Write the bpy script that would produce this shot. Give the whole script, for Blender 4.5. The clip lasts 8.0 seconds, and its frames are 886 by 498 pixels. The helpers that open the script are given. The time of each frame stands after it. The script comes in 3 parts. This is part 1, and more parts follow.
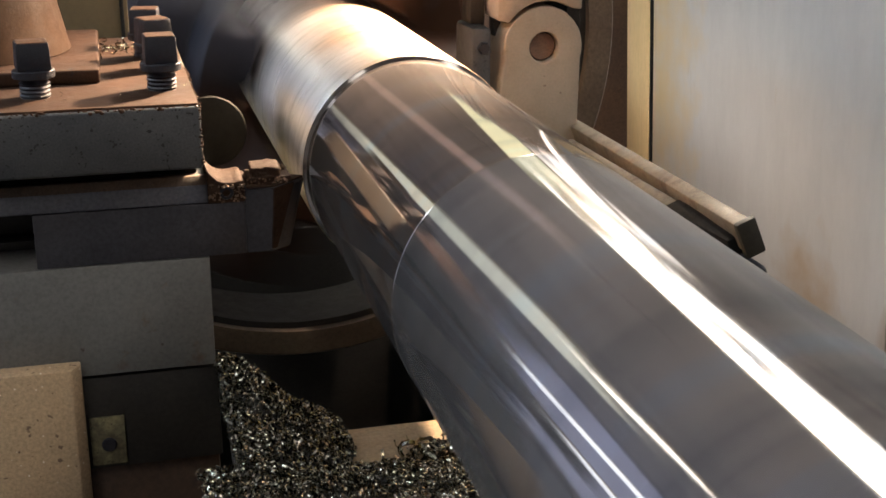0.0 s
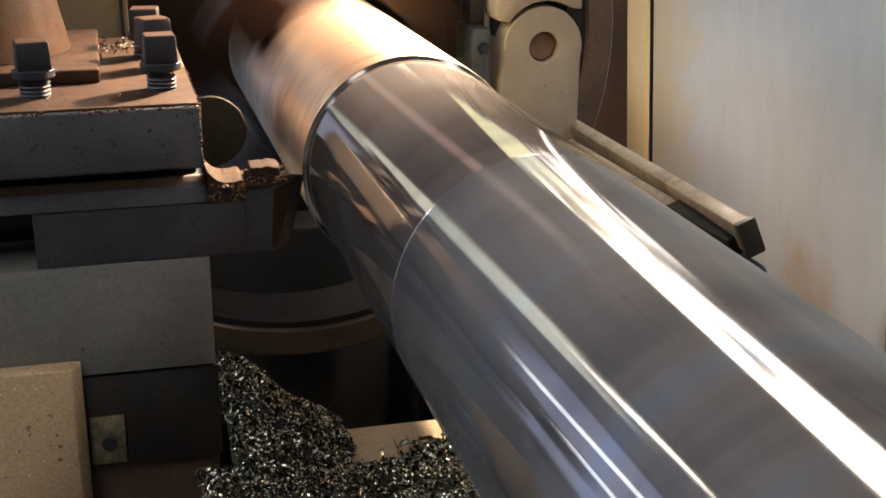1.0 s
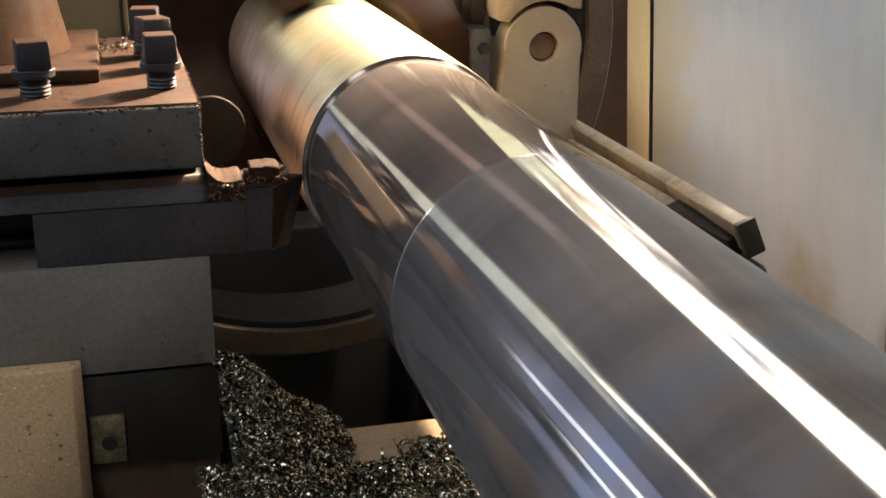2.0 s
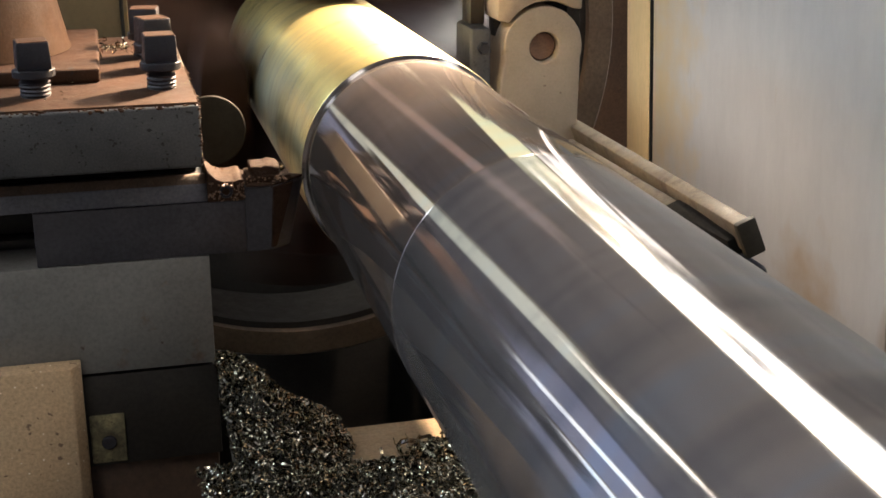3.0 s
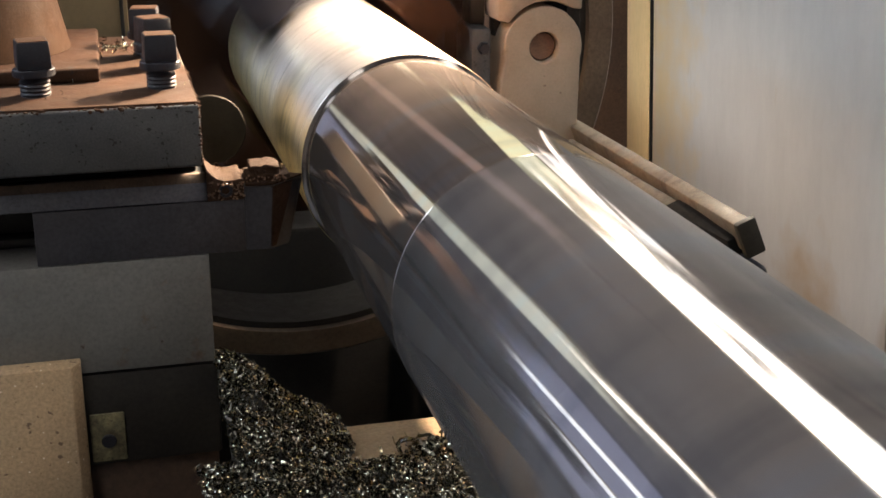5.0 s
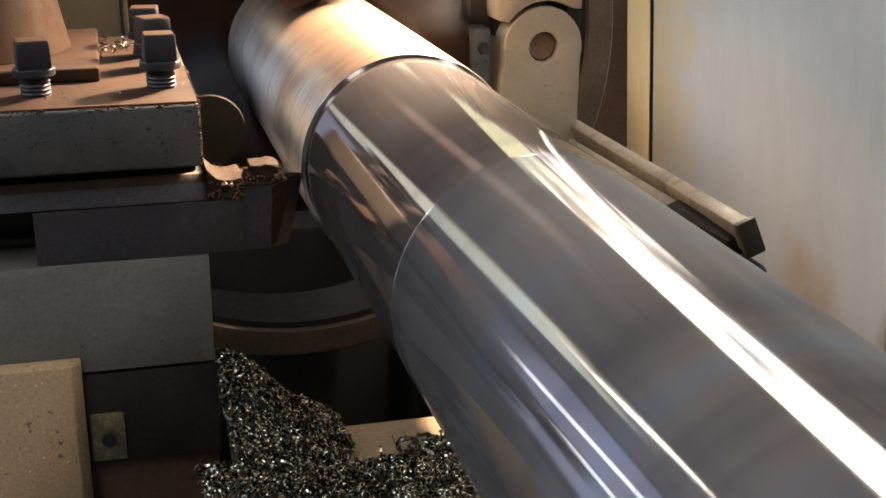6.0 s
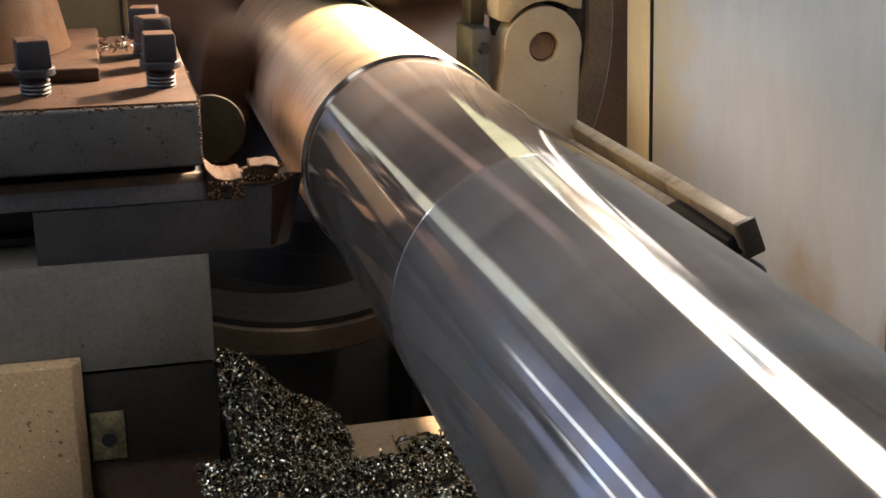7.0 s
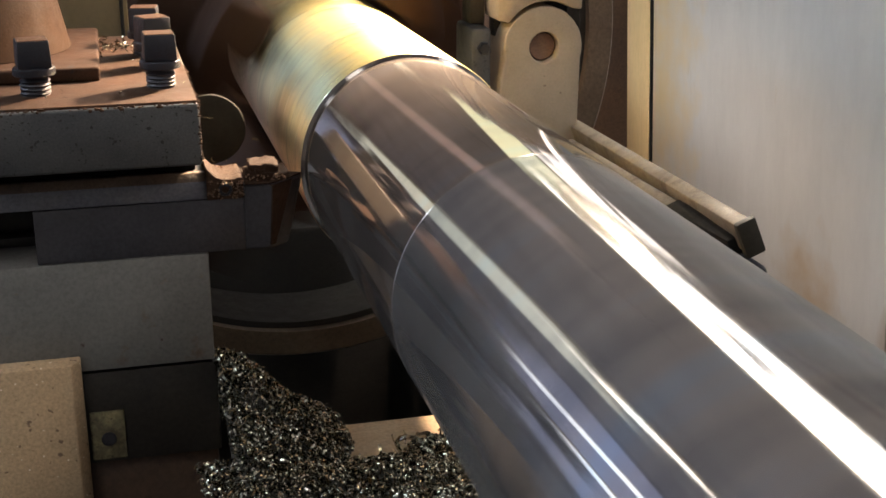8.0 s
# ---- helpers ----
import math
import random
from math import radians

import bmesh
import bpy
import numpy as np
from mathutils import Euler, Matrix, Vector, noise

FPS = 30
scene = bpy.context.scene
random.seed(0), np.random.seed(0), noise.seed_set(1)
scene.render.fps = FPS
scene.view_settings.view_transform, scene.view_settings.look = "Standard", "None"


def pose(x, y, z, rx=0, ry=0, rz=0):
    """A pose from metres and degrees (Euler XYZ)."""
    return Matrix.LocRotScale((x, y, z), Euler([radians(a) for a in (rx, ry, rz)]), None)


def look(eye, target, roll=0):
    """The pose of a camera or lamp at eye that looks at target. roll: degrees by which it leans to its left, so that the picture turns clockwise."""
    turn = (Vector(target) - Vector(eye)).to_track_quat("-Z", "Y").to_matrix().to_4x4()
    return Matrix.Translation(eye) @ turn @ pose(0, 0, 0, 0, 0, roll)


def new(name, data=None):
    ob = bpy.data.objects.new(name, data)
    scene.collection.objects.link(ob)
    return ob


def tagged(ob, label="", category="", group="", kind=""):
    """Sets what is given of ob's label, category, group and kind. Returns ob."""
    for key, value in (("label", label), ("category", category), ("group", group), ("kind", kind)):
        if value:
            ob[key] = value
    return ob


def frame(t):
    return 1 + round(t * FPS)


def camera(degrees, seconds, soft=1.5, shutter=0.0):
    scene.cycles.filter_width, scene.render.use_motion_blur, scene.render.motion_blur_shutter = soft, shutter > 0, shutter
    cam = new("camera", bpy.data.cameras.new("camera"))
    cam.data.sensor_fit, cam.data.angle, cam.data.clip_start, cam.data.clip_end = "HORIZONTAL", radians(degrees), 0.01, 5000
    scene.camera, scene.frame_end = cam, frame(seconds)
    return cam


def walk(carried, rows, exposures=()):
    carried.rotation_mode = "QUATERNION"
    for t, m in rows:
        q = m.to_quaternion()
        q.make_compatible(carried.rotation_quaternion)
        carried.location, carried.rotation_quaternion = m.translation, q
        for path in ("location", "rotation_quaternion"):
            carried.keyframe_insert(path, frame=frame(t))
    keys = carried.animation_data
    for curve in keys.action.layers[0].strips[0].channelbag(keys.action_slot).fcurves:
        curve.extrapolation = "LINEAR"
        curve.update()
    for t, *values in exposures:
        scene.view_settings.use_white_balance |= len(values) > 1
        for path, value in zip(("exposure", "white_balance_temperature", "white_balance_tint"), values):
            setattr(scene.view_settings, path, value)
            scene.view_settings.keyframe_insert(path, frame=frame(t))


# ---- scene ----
# The axis of the lathe runs along y through x = 0, z = 0; the headstock lies at +y, the floor at z = -1.1.
cam = camera(37.64, 8.0, soft=1.6, shutter=0.55)
EYE = (-0.2013, 0.0, 0.2312)
AIM = pose(*EYE, 90 - 18.353, 0, -14.573)
walk(cam, [(0.0, AIM), (8.0, AIM)])

# ---- world and lights ----
world = bpy.data.worlds.new("workshop_air")
scene.world = world
world.use_nodes = True
world.node_tree.nodes["Background"].inputs[0].default_value = (0.55, 0.65, 0.9, 1)
world.node_tree.nodes["Background"].inputs[1].default_value = 0.05
scene.view_settings.exposure = 0.0

LAMP = Vector((0.215, 1.19, 0.395))
LAMP_AIM = Vector((-0.015, 0.975, 0.07))
ld = bpy.data.lights.new("work_lamp_bulb", "SPOT")
ld.energy, ld.color, ld.spot_size, ld.spot_blend, ld.shadow_soft_size = 185, (1.0, 0.74, 0.50), radians(52), 0.9, 0.03
bulb = new("work_lamp_bulb", ld)
bulb.matrix_world = look(LAMP, LAMP_AIM)
# added lamp: the edge of its cone shapes the light on the guard
REAR_LAMP = Vector((0.24, 1.35, 0.70))
REAR_AIM = REAR_LAMP + Vector((-1.05, 0.2, -1.0))
ld = bpy.data.lights.new("added_guard_bulb", "SPOT")
ld.energy, ld.color, ld.spot_size, ld.spot_blend, ld.shadow_soft_size = 40, (1.0, 0.83, 0.68), radians(149.5), 0.16, 0.02
bulb = new("added_guard_bulb", ld)
bulb.matrix_world = look(REAR_LAMP, REAR_AIM)


# ---- materials ----
def nodes_of(name):
    m = bpy.data.materials.new(name)
    m.use_nodes = True
    t = m.node_tree
    return m, t, t.nodes["Principled BSDF"]


def node(t, kind, ins=(), operation="", axis=""):
    n = t.nodes.new(kind)
    if operation:
        n.operation = operation
    if axis:
        n.direction_type, n.axis = "RADIAL", axis
    for k, v in dict(ins).items():
        if hasattr(v, "links"):
            t.links.new(v, n.inputs[k])
        else:
            n.inputs[k].default_value = v
    return n


def ramp(t, fac, stops):
    r = t.nodes.new("ShaderNodeValToRGB")
    t.links.new(fac, r.inputs[0])
    e = r.color_ramp.elements
    while len(e) < len(stops):
        e.new(0.5)
    for el, (p, c) in zip(e, stops):
        el.position = p
        el.color = (*c, 1) if len(c) == 3 else c
    return r.outputs[0]


def mix(t, fac, a, b, kind="MIX"):
    n = t.nodes.new("ShaderNodeMix")
    n.data_type, n.blend_type = "RGBA", kind
    for i, v in ((0, fac), (6, a), (7, b)):
        if hasattr(v, "links"):
            t.links.new(v, n.inputs[i])
        else:
            n.inputs[i].default_value = (*v, 1) if isinstance(v, tuple) else v
    return n.outputs[2]


def worn(name, base, second, dirt, rough=0.5, metal=0.0, scale=30, fine=260, dirt_at=0.6, bump=0.2, stretch=(1, 1, 1), spots=None, grain=0.45, pits=None):
    """A surface with broad blotches, fine grain, dirt patches and relief; scales are per metre."""
    m, t, p = nodes_of(name)
    co = node(t, "ShaderNodeTexCoord").outputs["Object"]
    co = node(t, "ShaderNodeMapping", {"Vector": co, "Scale": stretch}).outputs[0]
    big = node(t, "ShaderNodeTexNoise", {"Vector": co, "Scale": scale, "Detail": 6.0, "Roughness": 0.6}).outputs[0]
    small = node(t, "ShaderNodeTexNoise", {"Vector": co, "Scale": fine, "Detail": 4.0, "Roughness": 0.7}).outputs[0]
    mid = node(t, "ShaderNodeTexNoise", {"Vector": co, "Scale": scale * 3.1, "Detail": 8.0, "Roughness": 0.7}).outputs[0]
    col = mix(t, ramp(t, big, [(0.35, (0, 0, 0)), (0.65, (1, 1, 1))]), base, second)
    col = mix(t, ramp(t, mid, [(dirt_at, (0, 0, 0)), (min(dirt_at + 0.14, 1.0), (1, 1, 1))]), col, dirt)
    col = mix(t, grain, col, ramp(t, small, [(0.32, (0.2, 0.2, 0.2)), (0.62, (1, 1, 1))]), "MULTIPLY")
    veil = node(t, "ShaderNodeTexNoise", {"Vector": co, "Scale": scale * 0.45, "Detail": 3.0, "Distortion": 0.8}).outputs[0]
    col = mix(t, grain, col, ramp(t, veil, [(0.35, (0.55, 0.55, 0.55)), (0.65, (1, 1, 1))]), "MULTIPLY")
    if pits:
        pn = node(t, "ShaderNodeTexNoise", {"Vector": co, "Scale": pits[0], "Detail": 2.0, "Roughness": 0.5}).outputs[0]
        pc = node(t, "ShaderNodeTexNoise", {"Vector": co, "Scale": pits[0] * 0.18, "Detail": 2.0}).outputs[0]
        ps = node(t, "ShaderNodeMath", {0: pc, 1: 0.5, 2: pn}, operation="MULTIPLY_ADD").outputs[0]
        ps = node(t, "ShaderNodeMath", {0: ps, 1: 0.667}, operation="MULTIPLY").outputs[0]
        col = mix(t, ramp(t, ps, [(pits[1], (0, 0, 0)), (pits[1] + 0.03, (1, 1, 1))]), col, pits[2])
    if spots:
        v = node(t, "ShaderNodeTexVoronoi", {"Vector": co, "Scale": spots[0]}).outputs[0]
        col = mix(t, ramp(t, v, [(spots[1], (1, 1, 1)), (spots[1] + 0.05, (0, 0, 0))]), col, spots[2])
    t.links.new(col, p.inputs["Base Color"])
    r = ramp(t, mid, [(0.3, (rough * 0.75,) * 3), (0.75, (min(1, rough * 1.3),) * 3)])
    t.links.new(r, p.inputs["Roughness"])
    p.inputs["Metallic"].default_value = metal
    b = node(t, "ShaderNodeBump", {"Strength": bump, "Distance": 0.0006, "Height": small})
    b2 = node(t, "ShaderNodeBump", {"Strength": bump * 0.7, "Distance": 0.002, "Height": mid, "Normal": b.outputs[0]})
    t.links.new(b2.outputs[0], p.inputs["Normal"])
    return m


def turned_steel(name, rough, tint, fine, dull=0.06):
    """Freshly turned steel: bright metal with fine feed marks round the axis."""
    m, t, p = nodes_of(name)
    co = node(t, "ShaderNodeTexCoord").outputs["Object"]
    rings = node(t, "ShaderNodeMapping", {"Vector": co, "Scale": (2, fine, 2)}).outputs[0]
    n1 = node(t, "ShaderNodeTexNoise", {"Vector": rings, "Scale": 1.0, "Detail": 3.0}).outputs[0]
    n2 = node(t, "ShaderNodeTexNoise", {"Vector": co, "Scale": 9.0, "Detail": 4.0}).outputs[0]
    col = mix(t, ramp(t, n1, [(0.3, (0, 0, 0)), (0.7, (1, 1, 1))]), tint, tuple(c * 0.90 for c in tint))
    # broad bands of oil film that lie round the bar
    film = node(t, "ShaderNodeMapping", {"Vector": co, "Scale": (3, 26, 3)}).outputs[0]
    film = node(t, "ShaderNodeTexNoise", {"Vector": film, "Scale": 1.0, "Detail": 5.0, "Roughness": 0.6}).outputs[0]
    col = mix(t, 1.0, col, ramp(t, film, [(0.34, (0.74, 0.72, 0.72)), (0.52, (1.0, 0.95, 0.91)), (0.68, (0.92, 1.0, 1.08))]), "MULTIPLY")
    t.links.new(col, p.inputs["Base Color"])
    p.inputs["Metallic"].default_value = 1.0
    p.inputs["Specular Tint"].default_value = (0.42, 0.44, 0.45, 1)
    rr = ramp(t, n2, [(0.3, (rough * 0.85,) * 3), (0.7, (rough * 1.15,) * 3)])
    t.links.new(rr, p.inputs["Roughness"])
    p.inputs["Anisotropic"].default_value = 1.0
    p.inputs["Anisotropic Rotation"].default_value = 0.25
    tan = node(t, "ShaderNodeTangent", axis="Y")
    t.links.new(tan.outputs[0], p.inputs["Tangent"])
    b = node(t, "ShaderNodeBump", {"Strength": 0.005, "Distance": 0.0002, "Height": n1})
    t.links.new(b.outputs[0], p.inputs["Normal"])
    # a broad, dull share of the gloss, from oil film and feed marks
    haze = node(t, "ShaderNodeBsdfPrincipled", {"Base Color": col, "Metallic": 1.0, "Roughness": 0.8})
    both = node(t, "ShaderNodeMixShader", {0: ramp(t, n2, [(0.3, (dull,) * 3), (0.7, (dull * 2,) * 3)]), 1: p.outputs[0], 2: haze.outputs[0]})
    t.links.new(both.outputs[0], t.nodes["Material Output"].inputs["Surface"])
    return m


def scaled_steel(name):
    """The raw skin of the bar: patches of copper, yellow and bare grey that follow one another round it."""
    m, t, p = nodes_of(name)
    co = node(t, "ShaderNodeTexCoord").outputs["Object"]
    s = node(t, "ShaderNodeSeparateXYZ", {0: co})
    wob = node(t, "ShaderNodeTexNoise", {"Vector": co, "Scale": 14.0, "Detail": 5.0}).outputs[0]
    ang = node(t, "ShaderNodeMath", {0: s.outputs[0], 1: s.outputs[2]}, operation="ARCTAN2").outputs[0]
    a = node(t, "ShaderNodeMath", {0: ang, 1: 1 / (2 * math.pi), 2: 0.41}, operation="MULTIPLY_ADD").outputs[0]
    a = node(t, "ShaderNodeMath", {0: wob, 1: 0.18, 2: a}, operation="MULTIPLY_ADD").outputs[0]
    a = node(t, "ShaderNodeMath", {0: a}, operation="FRACT").outputs[0]
    yellow, pale, white, orange, teal = (0.80, 0.66, 0.27), (0.82, 0.74, 0.46), (0.86, 0.83, 0.82), (0.78, 0.50, 0.34), (0.56, 0.66, 0.54)
    col = ramp(t, a, [(0.0, yellow), (0.09, yellow), (0.19, pale), (0.27, white), (0.40, white), (0.455, (0.55, 0.43, 0.35)), (0.50, orange), (0.68, orange), (0.77, pale), (0.83, teal), (0.90, yellow)])
    st = node(t, "ShaderNodeMapping", {"Vector": co, "Scale": (1, 1.5, 1)}).outputs[0]
    scuff = node(t, "ShaderNodeTexNoise", {"Vector": st, "Scale": 38.0, "Detail": 8.0, "Roughness": 0.7, "Distortion": 1.2}).outputs[0]
    dull = ramp(t, scuff, [(0.50, (0, 0, 0)), (0.66, (0.7, 0.7, 0.7))])
    col = mix(t, dull, col, (0.12, 0.10, 0.07))
    t.links.new(col, p.inputs["Base Color"])
    p.inputs["Metallic"].default_value = 0.88
    t.links.new(ramp(t, scuff, [(0.35, (0.24, 0.24, 0.24)), (0.7, (0.5, 0.5, 0.5))]), p.inputs["Roughness"])
    b = node(t, "ShaderNodeBump", {"Strength": 0.25, "Distance": 0.0012, "Height": scuff})
    t.links.new(b.outputs[0], p.inputs["Normal"])
    return m


def glow(name, colour, strength):
    m, t, p = nodes_of(name)
    p.inputs["Base Color"].default_value = (0.8, 0.8, 0.8, 1)
    p.inputs["Emission Color"].default_value = (*colour, 1)
    p.inputs["Emission Strength"].default_value = strength
    return m


M_FINISH = turned_steel("finished_steel", 0.07, (0.47, 0.465, 0.485), 1200, 0.12)
M_FRESH = turned_steel("fresh_cut_steel", 0.045, (0.64, 0.575, 0.55), 1200, 0.05)
M_EDGE = turned_steel("burnished_edge", 0.22, (0.58, 0.57, 0.56), 900)
M_SHOULDER = turned_steel("cut_shoulder_steel", 0.18, (0.36, 0.34, 0.33), 900)
M_SKIN = scaled_steel("raw_bar_skin")
M_BLOCK = worn("ground_grey_steel", (0.070, 0.072, 0.078), (0.108, 0.108, 0.108), (0.075, 0.065, 0.06), 0.5, 0.35, 22, 700, 0.62, 0.3, pits=(400, 0.605, (0.025, 0.022, 0.022)))
M_TOP = worn("rust_dusted_steel", (0.072, 0.034, 0.019), (0.046, 0.025, 0.016), (0.024, 0.018, 0.015), 0.75, 0.1, 20, 700, 0.60, 0.5, pits=(140, 0.62, (0.03, 0.022, 0.02)))
M_STRIPDUST = worn("dust_on_packing", (0.16, 0.105, 0.07), (0.10, 0.07, 0.05), (0.05, 0.038, 0.03), 0.8, 0.0, 40, 700, 0.6, 0.5)
M_HUB = worn("ochre_dusted_hub", (0.075, 0.037, 0.019), (0.050, 0.027, 0.016), (0.038, 0.022, 0.015), 0.7, 0.1, 22, 600, 0.62, 0.4, grain=0.3)
M_BOLT = worn("blackened_bolt_steel", (0.022, 0.025, 0.037), (0.033, 0.032, 0.040), (0.085, 0.043, 0.026), 0.5, 0.35, 60, 900, 0.58, 0.5)
M_TOOL = worn("dark_tool_steel", (0.050, 0.049, 0.058), (0.066, 0.063, 0.072), (0.06, 0.046, 0.04), 0.5, 0.35, 30, 350, 0.68, 0.15)
M_STRIP = worn("blue_grey_packing_steel", (0.14, 0.146, 0.18), (0.17, 0.17, 0.19), (0.17, 0.12, 0.09), 0.5, 0.3, 25, 350, 0.7, 0.15)
M_RUST = worn("rusty_carbide_seat", (0.036, 0.019, 0.012), (0.052, 0.030, 0.020), (0.013, 0.010, 0.009), 0.8, 0.0, 130, 900, 0.56, 0.9)
M_GRIT = worn("front_lit_rusty_grit", (0.34, 0.20, 0.12), (0.22, 0.13, 0.08), (0.06, 0.04, 0.03), 0.4, 0.2, 200, 900, 0.6, 0.6)
M_CLAMP = worn("rusty_clamp_face", (0.055, 0.030, 0.018), (0.08, 0.046, 0.030), (0.016, 0.011, 0.009), 0.7, 0.0, 130, 900, 0.56, 0.9)
M_SLIDE = worn("scraped_grey_iron", (0.145, 0.142, 0.132), (0.205, 0.20, 0.187), (0.17, 0.115, 0.07), 0.55, 0.25, 11, 330, 0.60, 0.2, grain=0.3, pits=(110, 0.66, (0.08, 0.055, 0.045)))
M_DARK = worn("oily_black_iron", (0.028, 0.025, 0.022), (0.04, 0.034, 0.028), (0.06, 0.036, 0.02), 0.45, 0.2, 20, 300, 0.68, 0.2)
M_BROWN = worn("brown_oily_casting", (0.10, 0.058, 0.036), (0.075, 0.046, 0.032), (0.04, 0.028, 0.024), 0.55, 0.1, 12, 240, 0.6, 0.3)
M_BEIGE = worn("gritty_beige_paint", (0.62, 0.42, 0.24), (0.52, 0.37, 0.22), (0.22, 0.15, 0.10), 0.8, 0.0, 12, 420, 0.74, 0.8, pits=(170, 0.635, (0.16, 0.10, 0.06)), spots=(150, 0.06, (0.85, 0.74, 0.56)))
M_CREAM = worn("cream_machine_paint", (0.62, 0.56, 0.42), (0.56, 0.50, 0.37), (0.36, 0.27, 0.16), 0.5, 0.0, 9, 200, 0.72, 0.1, (1, 1, 0.2))
M_WALL = worn("white_guard_paint", (0.80, 0.775, 0.75), (0.75, 0.73, 0.715), (0.66, 0.60, 0.50), 0.5, 0.0, 3.0, 25, 0.62, 0.02, (1, 1.3, 0.4), grain=0.08)


def tint_patched(m, spots):
    """Adds soft patches of given places and widths to a paint: rust stains and painted light."""
    t = m.node_tree
    p = t.nodes["Principled BSDF"]
    col = p.inputs["Base Color"].links[0].from_socket
    co = node(t, "ShaderNodeTexCoord").outputs["Object"]
    n = node(t, "ShaderNodeTexNoise", {"Vector": co, "Scale": 18.0, "Detail": 6.0}).outputs[0]
    for place, wide, colour in spots:
        at = node(t, "ShaderNodeVectorMath", {0: co, 1: place}, operation="SUBTRACT").outputs[0]
        at = node(t, "ShaderNodeVectorMath", {0: at, 1: tuple(1 / w for w in wide)}, operation="MULTIPLY").outputs[0]
        d = node(t, "ShaderNodeVectorMath", {0: at}, operation="LENGTH").outputs["Value"]
        d = node(t, "ShaderNodeMath", {0: n, 1: 0.9, 2: d}, operation="MULTIPLY_ADD").outputs[0]
        col = mix(t, ramp(t, d, [(0.45, (0.75, 0.75, 0.75)), (1.25, (0, 0, 0))]), col, colour)
    t.links.new(col, p.inputs["Base Color"])


# rust under the arm, warm lamplight painted along the left edge, a low spot
tint_patched(M_WALL, (((0.0, 0.985, 0.755), (0.3, 0.17, 0.17), (0.56, 0.36, 0.16)), ((0.0, 1.47, 0.95), (0.3, 0.32, 0.80), (0.86, 0.62, 0.27)), ((0.0, 0.80, 0.74), (0.3, 0.05, 0.12), (0.45, 0.32, 0.20))))
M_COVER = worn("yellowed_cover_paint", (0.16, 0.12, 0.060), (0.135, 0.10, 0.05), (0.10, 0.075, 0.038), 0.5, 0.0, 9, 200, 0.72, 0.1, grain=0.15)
M_POST = worn("yellowed_edge_paint", (0.94, 0.70, 0.37), (0.88, 0.65, 0.34), (0.5, 0.36, 0.18), 0.55, 0.0, 14, 220, 0.74, 0.1, (1, 1, 0.25), grain=0.12)
M_PIVOT = worn("greyed_cast_paint", (0.40, 0.335, 0.26), (0.33, 0.275, 0.215), (0.20, 0.14, 0.09), 0.55, 0.05, 16, 420, 0.62, 0.2, pits=(110, 0.66, (0.16, 0.11, 0.08)), grain=0.15)
# the bracket turns browner towards the bottom
tint_patched(M_PIVOT, (((-0.02, 0.0, 0.47), (0.12, 0.2, 0.055), (0.24, 0.155, 0.08)),))
M_PIN = worn("rusty_pin_end", (0.26, 0.155, 0.105), (0.18, 0.105, 0.075), (0.09, 0.055, 0.04), 0.5, 0.2, 60, 500, 0.6, 0.4)
M_ARM = worn("dirty_arm_paint", (0.22, 0.17, 0.115), (0.17, 0.132, 0.09), (0.085, 0.058, 0.036), 0.6, 0.05, 14, 420, 0.56, 0.3)
# near-black that stands for the shade in open gaps
M_GAP_SHADE = worn("gap_shade_black", (0.006, 0.006, 0.006), (0.008, 0.007, 0.006), (0.012, 0.009, 0.007), 0.9, 0.0, 30, 300, 0.7, 0.2)
M_CHUCK = worn("spinning_chuck_iron", (0.060, 0.028, 0.016), (0.034, 0.018, 0.012), (0.016, 0.011, 0.009), 0.5, 0.1, 14, 200, 0.6, 0.2)
for dry in (M_CHUCK, M_TOP, M_HUB, M_GAP_SHADE, M_RUST, M_CLAMP):
    dry.node_tree.nodes["Principled BSDF"].inputs["Specular IOR Level"].default_value = 0.12
# also the painted shade on faces of the tool post and packing strip
M_BOSS = worn("oily_boss_and_shade_iron", (0.030, 0.024, 0.014), (0.021, 0.017, 0.010), (0.045, 0.034, 0.018), 0.6, 0.2, 30, 300, 0.6, 0.2)
M_RIM = worn("lit_rim_iron", (0.17, 0.115, 0.07), (0.13, 0.085, 0.055), (0.08, 0.05, 0.03), 0.5, 0.2, 14, 200, 0.7, 0.2)
M_JAW = worn("chuck_jaw_steel", (0.048, 0.052, 0.078), (0.036, 0.035, 0.044), (0.028, 0.022, 0.020), 0.4, 0.6, 30, 200, 0.65, 0.2)
M_CHIP = worn("bright_steel_chips", (0.88, 0.87, 0.80), (0.50, 0.49, 0.40), (0.14, 0.10, 0.055), 0.2, 1.0, 90, 600, 0.6, 0.1)
t = M_CHIP.node_tree
p = t.nodes["Principled BSDF"]
island = node(t, "ShaderNodeNewGeometry").outputs["Random Per Island"]
hue = ramp(t, island, [(0.0, (0.10, 0.085, 0.06)), (0.42, (0.35, 0.33, 0.27)), (0.58, (0.85, 0.64, 0.42)), (0.68, (0.72, 0.77, 0.77)), (1.0, (1.0, 1.0, 1.0))])
t.links.new(mix(t, 1.0, p.inputs["Base Color"].links[0].from_socket, hue, "MULTIPLY"), p.inputs["Base Color"])
# dark colour for the shade in the gaps between chips
M_HEAP = worn("heap_core_gap_shade", (0.04, 0.04, 0.038), (0.06, 0.055, 0.05), (0.02, 0.02, 0.02), 0.6, 0.6, 200, 900, 0.55, 0.9)
M_SADDLE = worn("wiped_saddle_iron", (0.50, 0.36, 0.22), (0.55, 0.41, 0.27), (0.25, 0.15, 0.08), 0.5, 0.2, 18, 300, 0.7, 0.15)
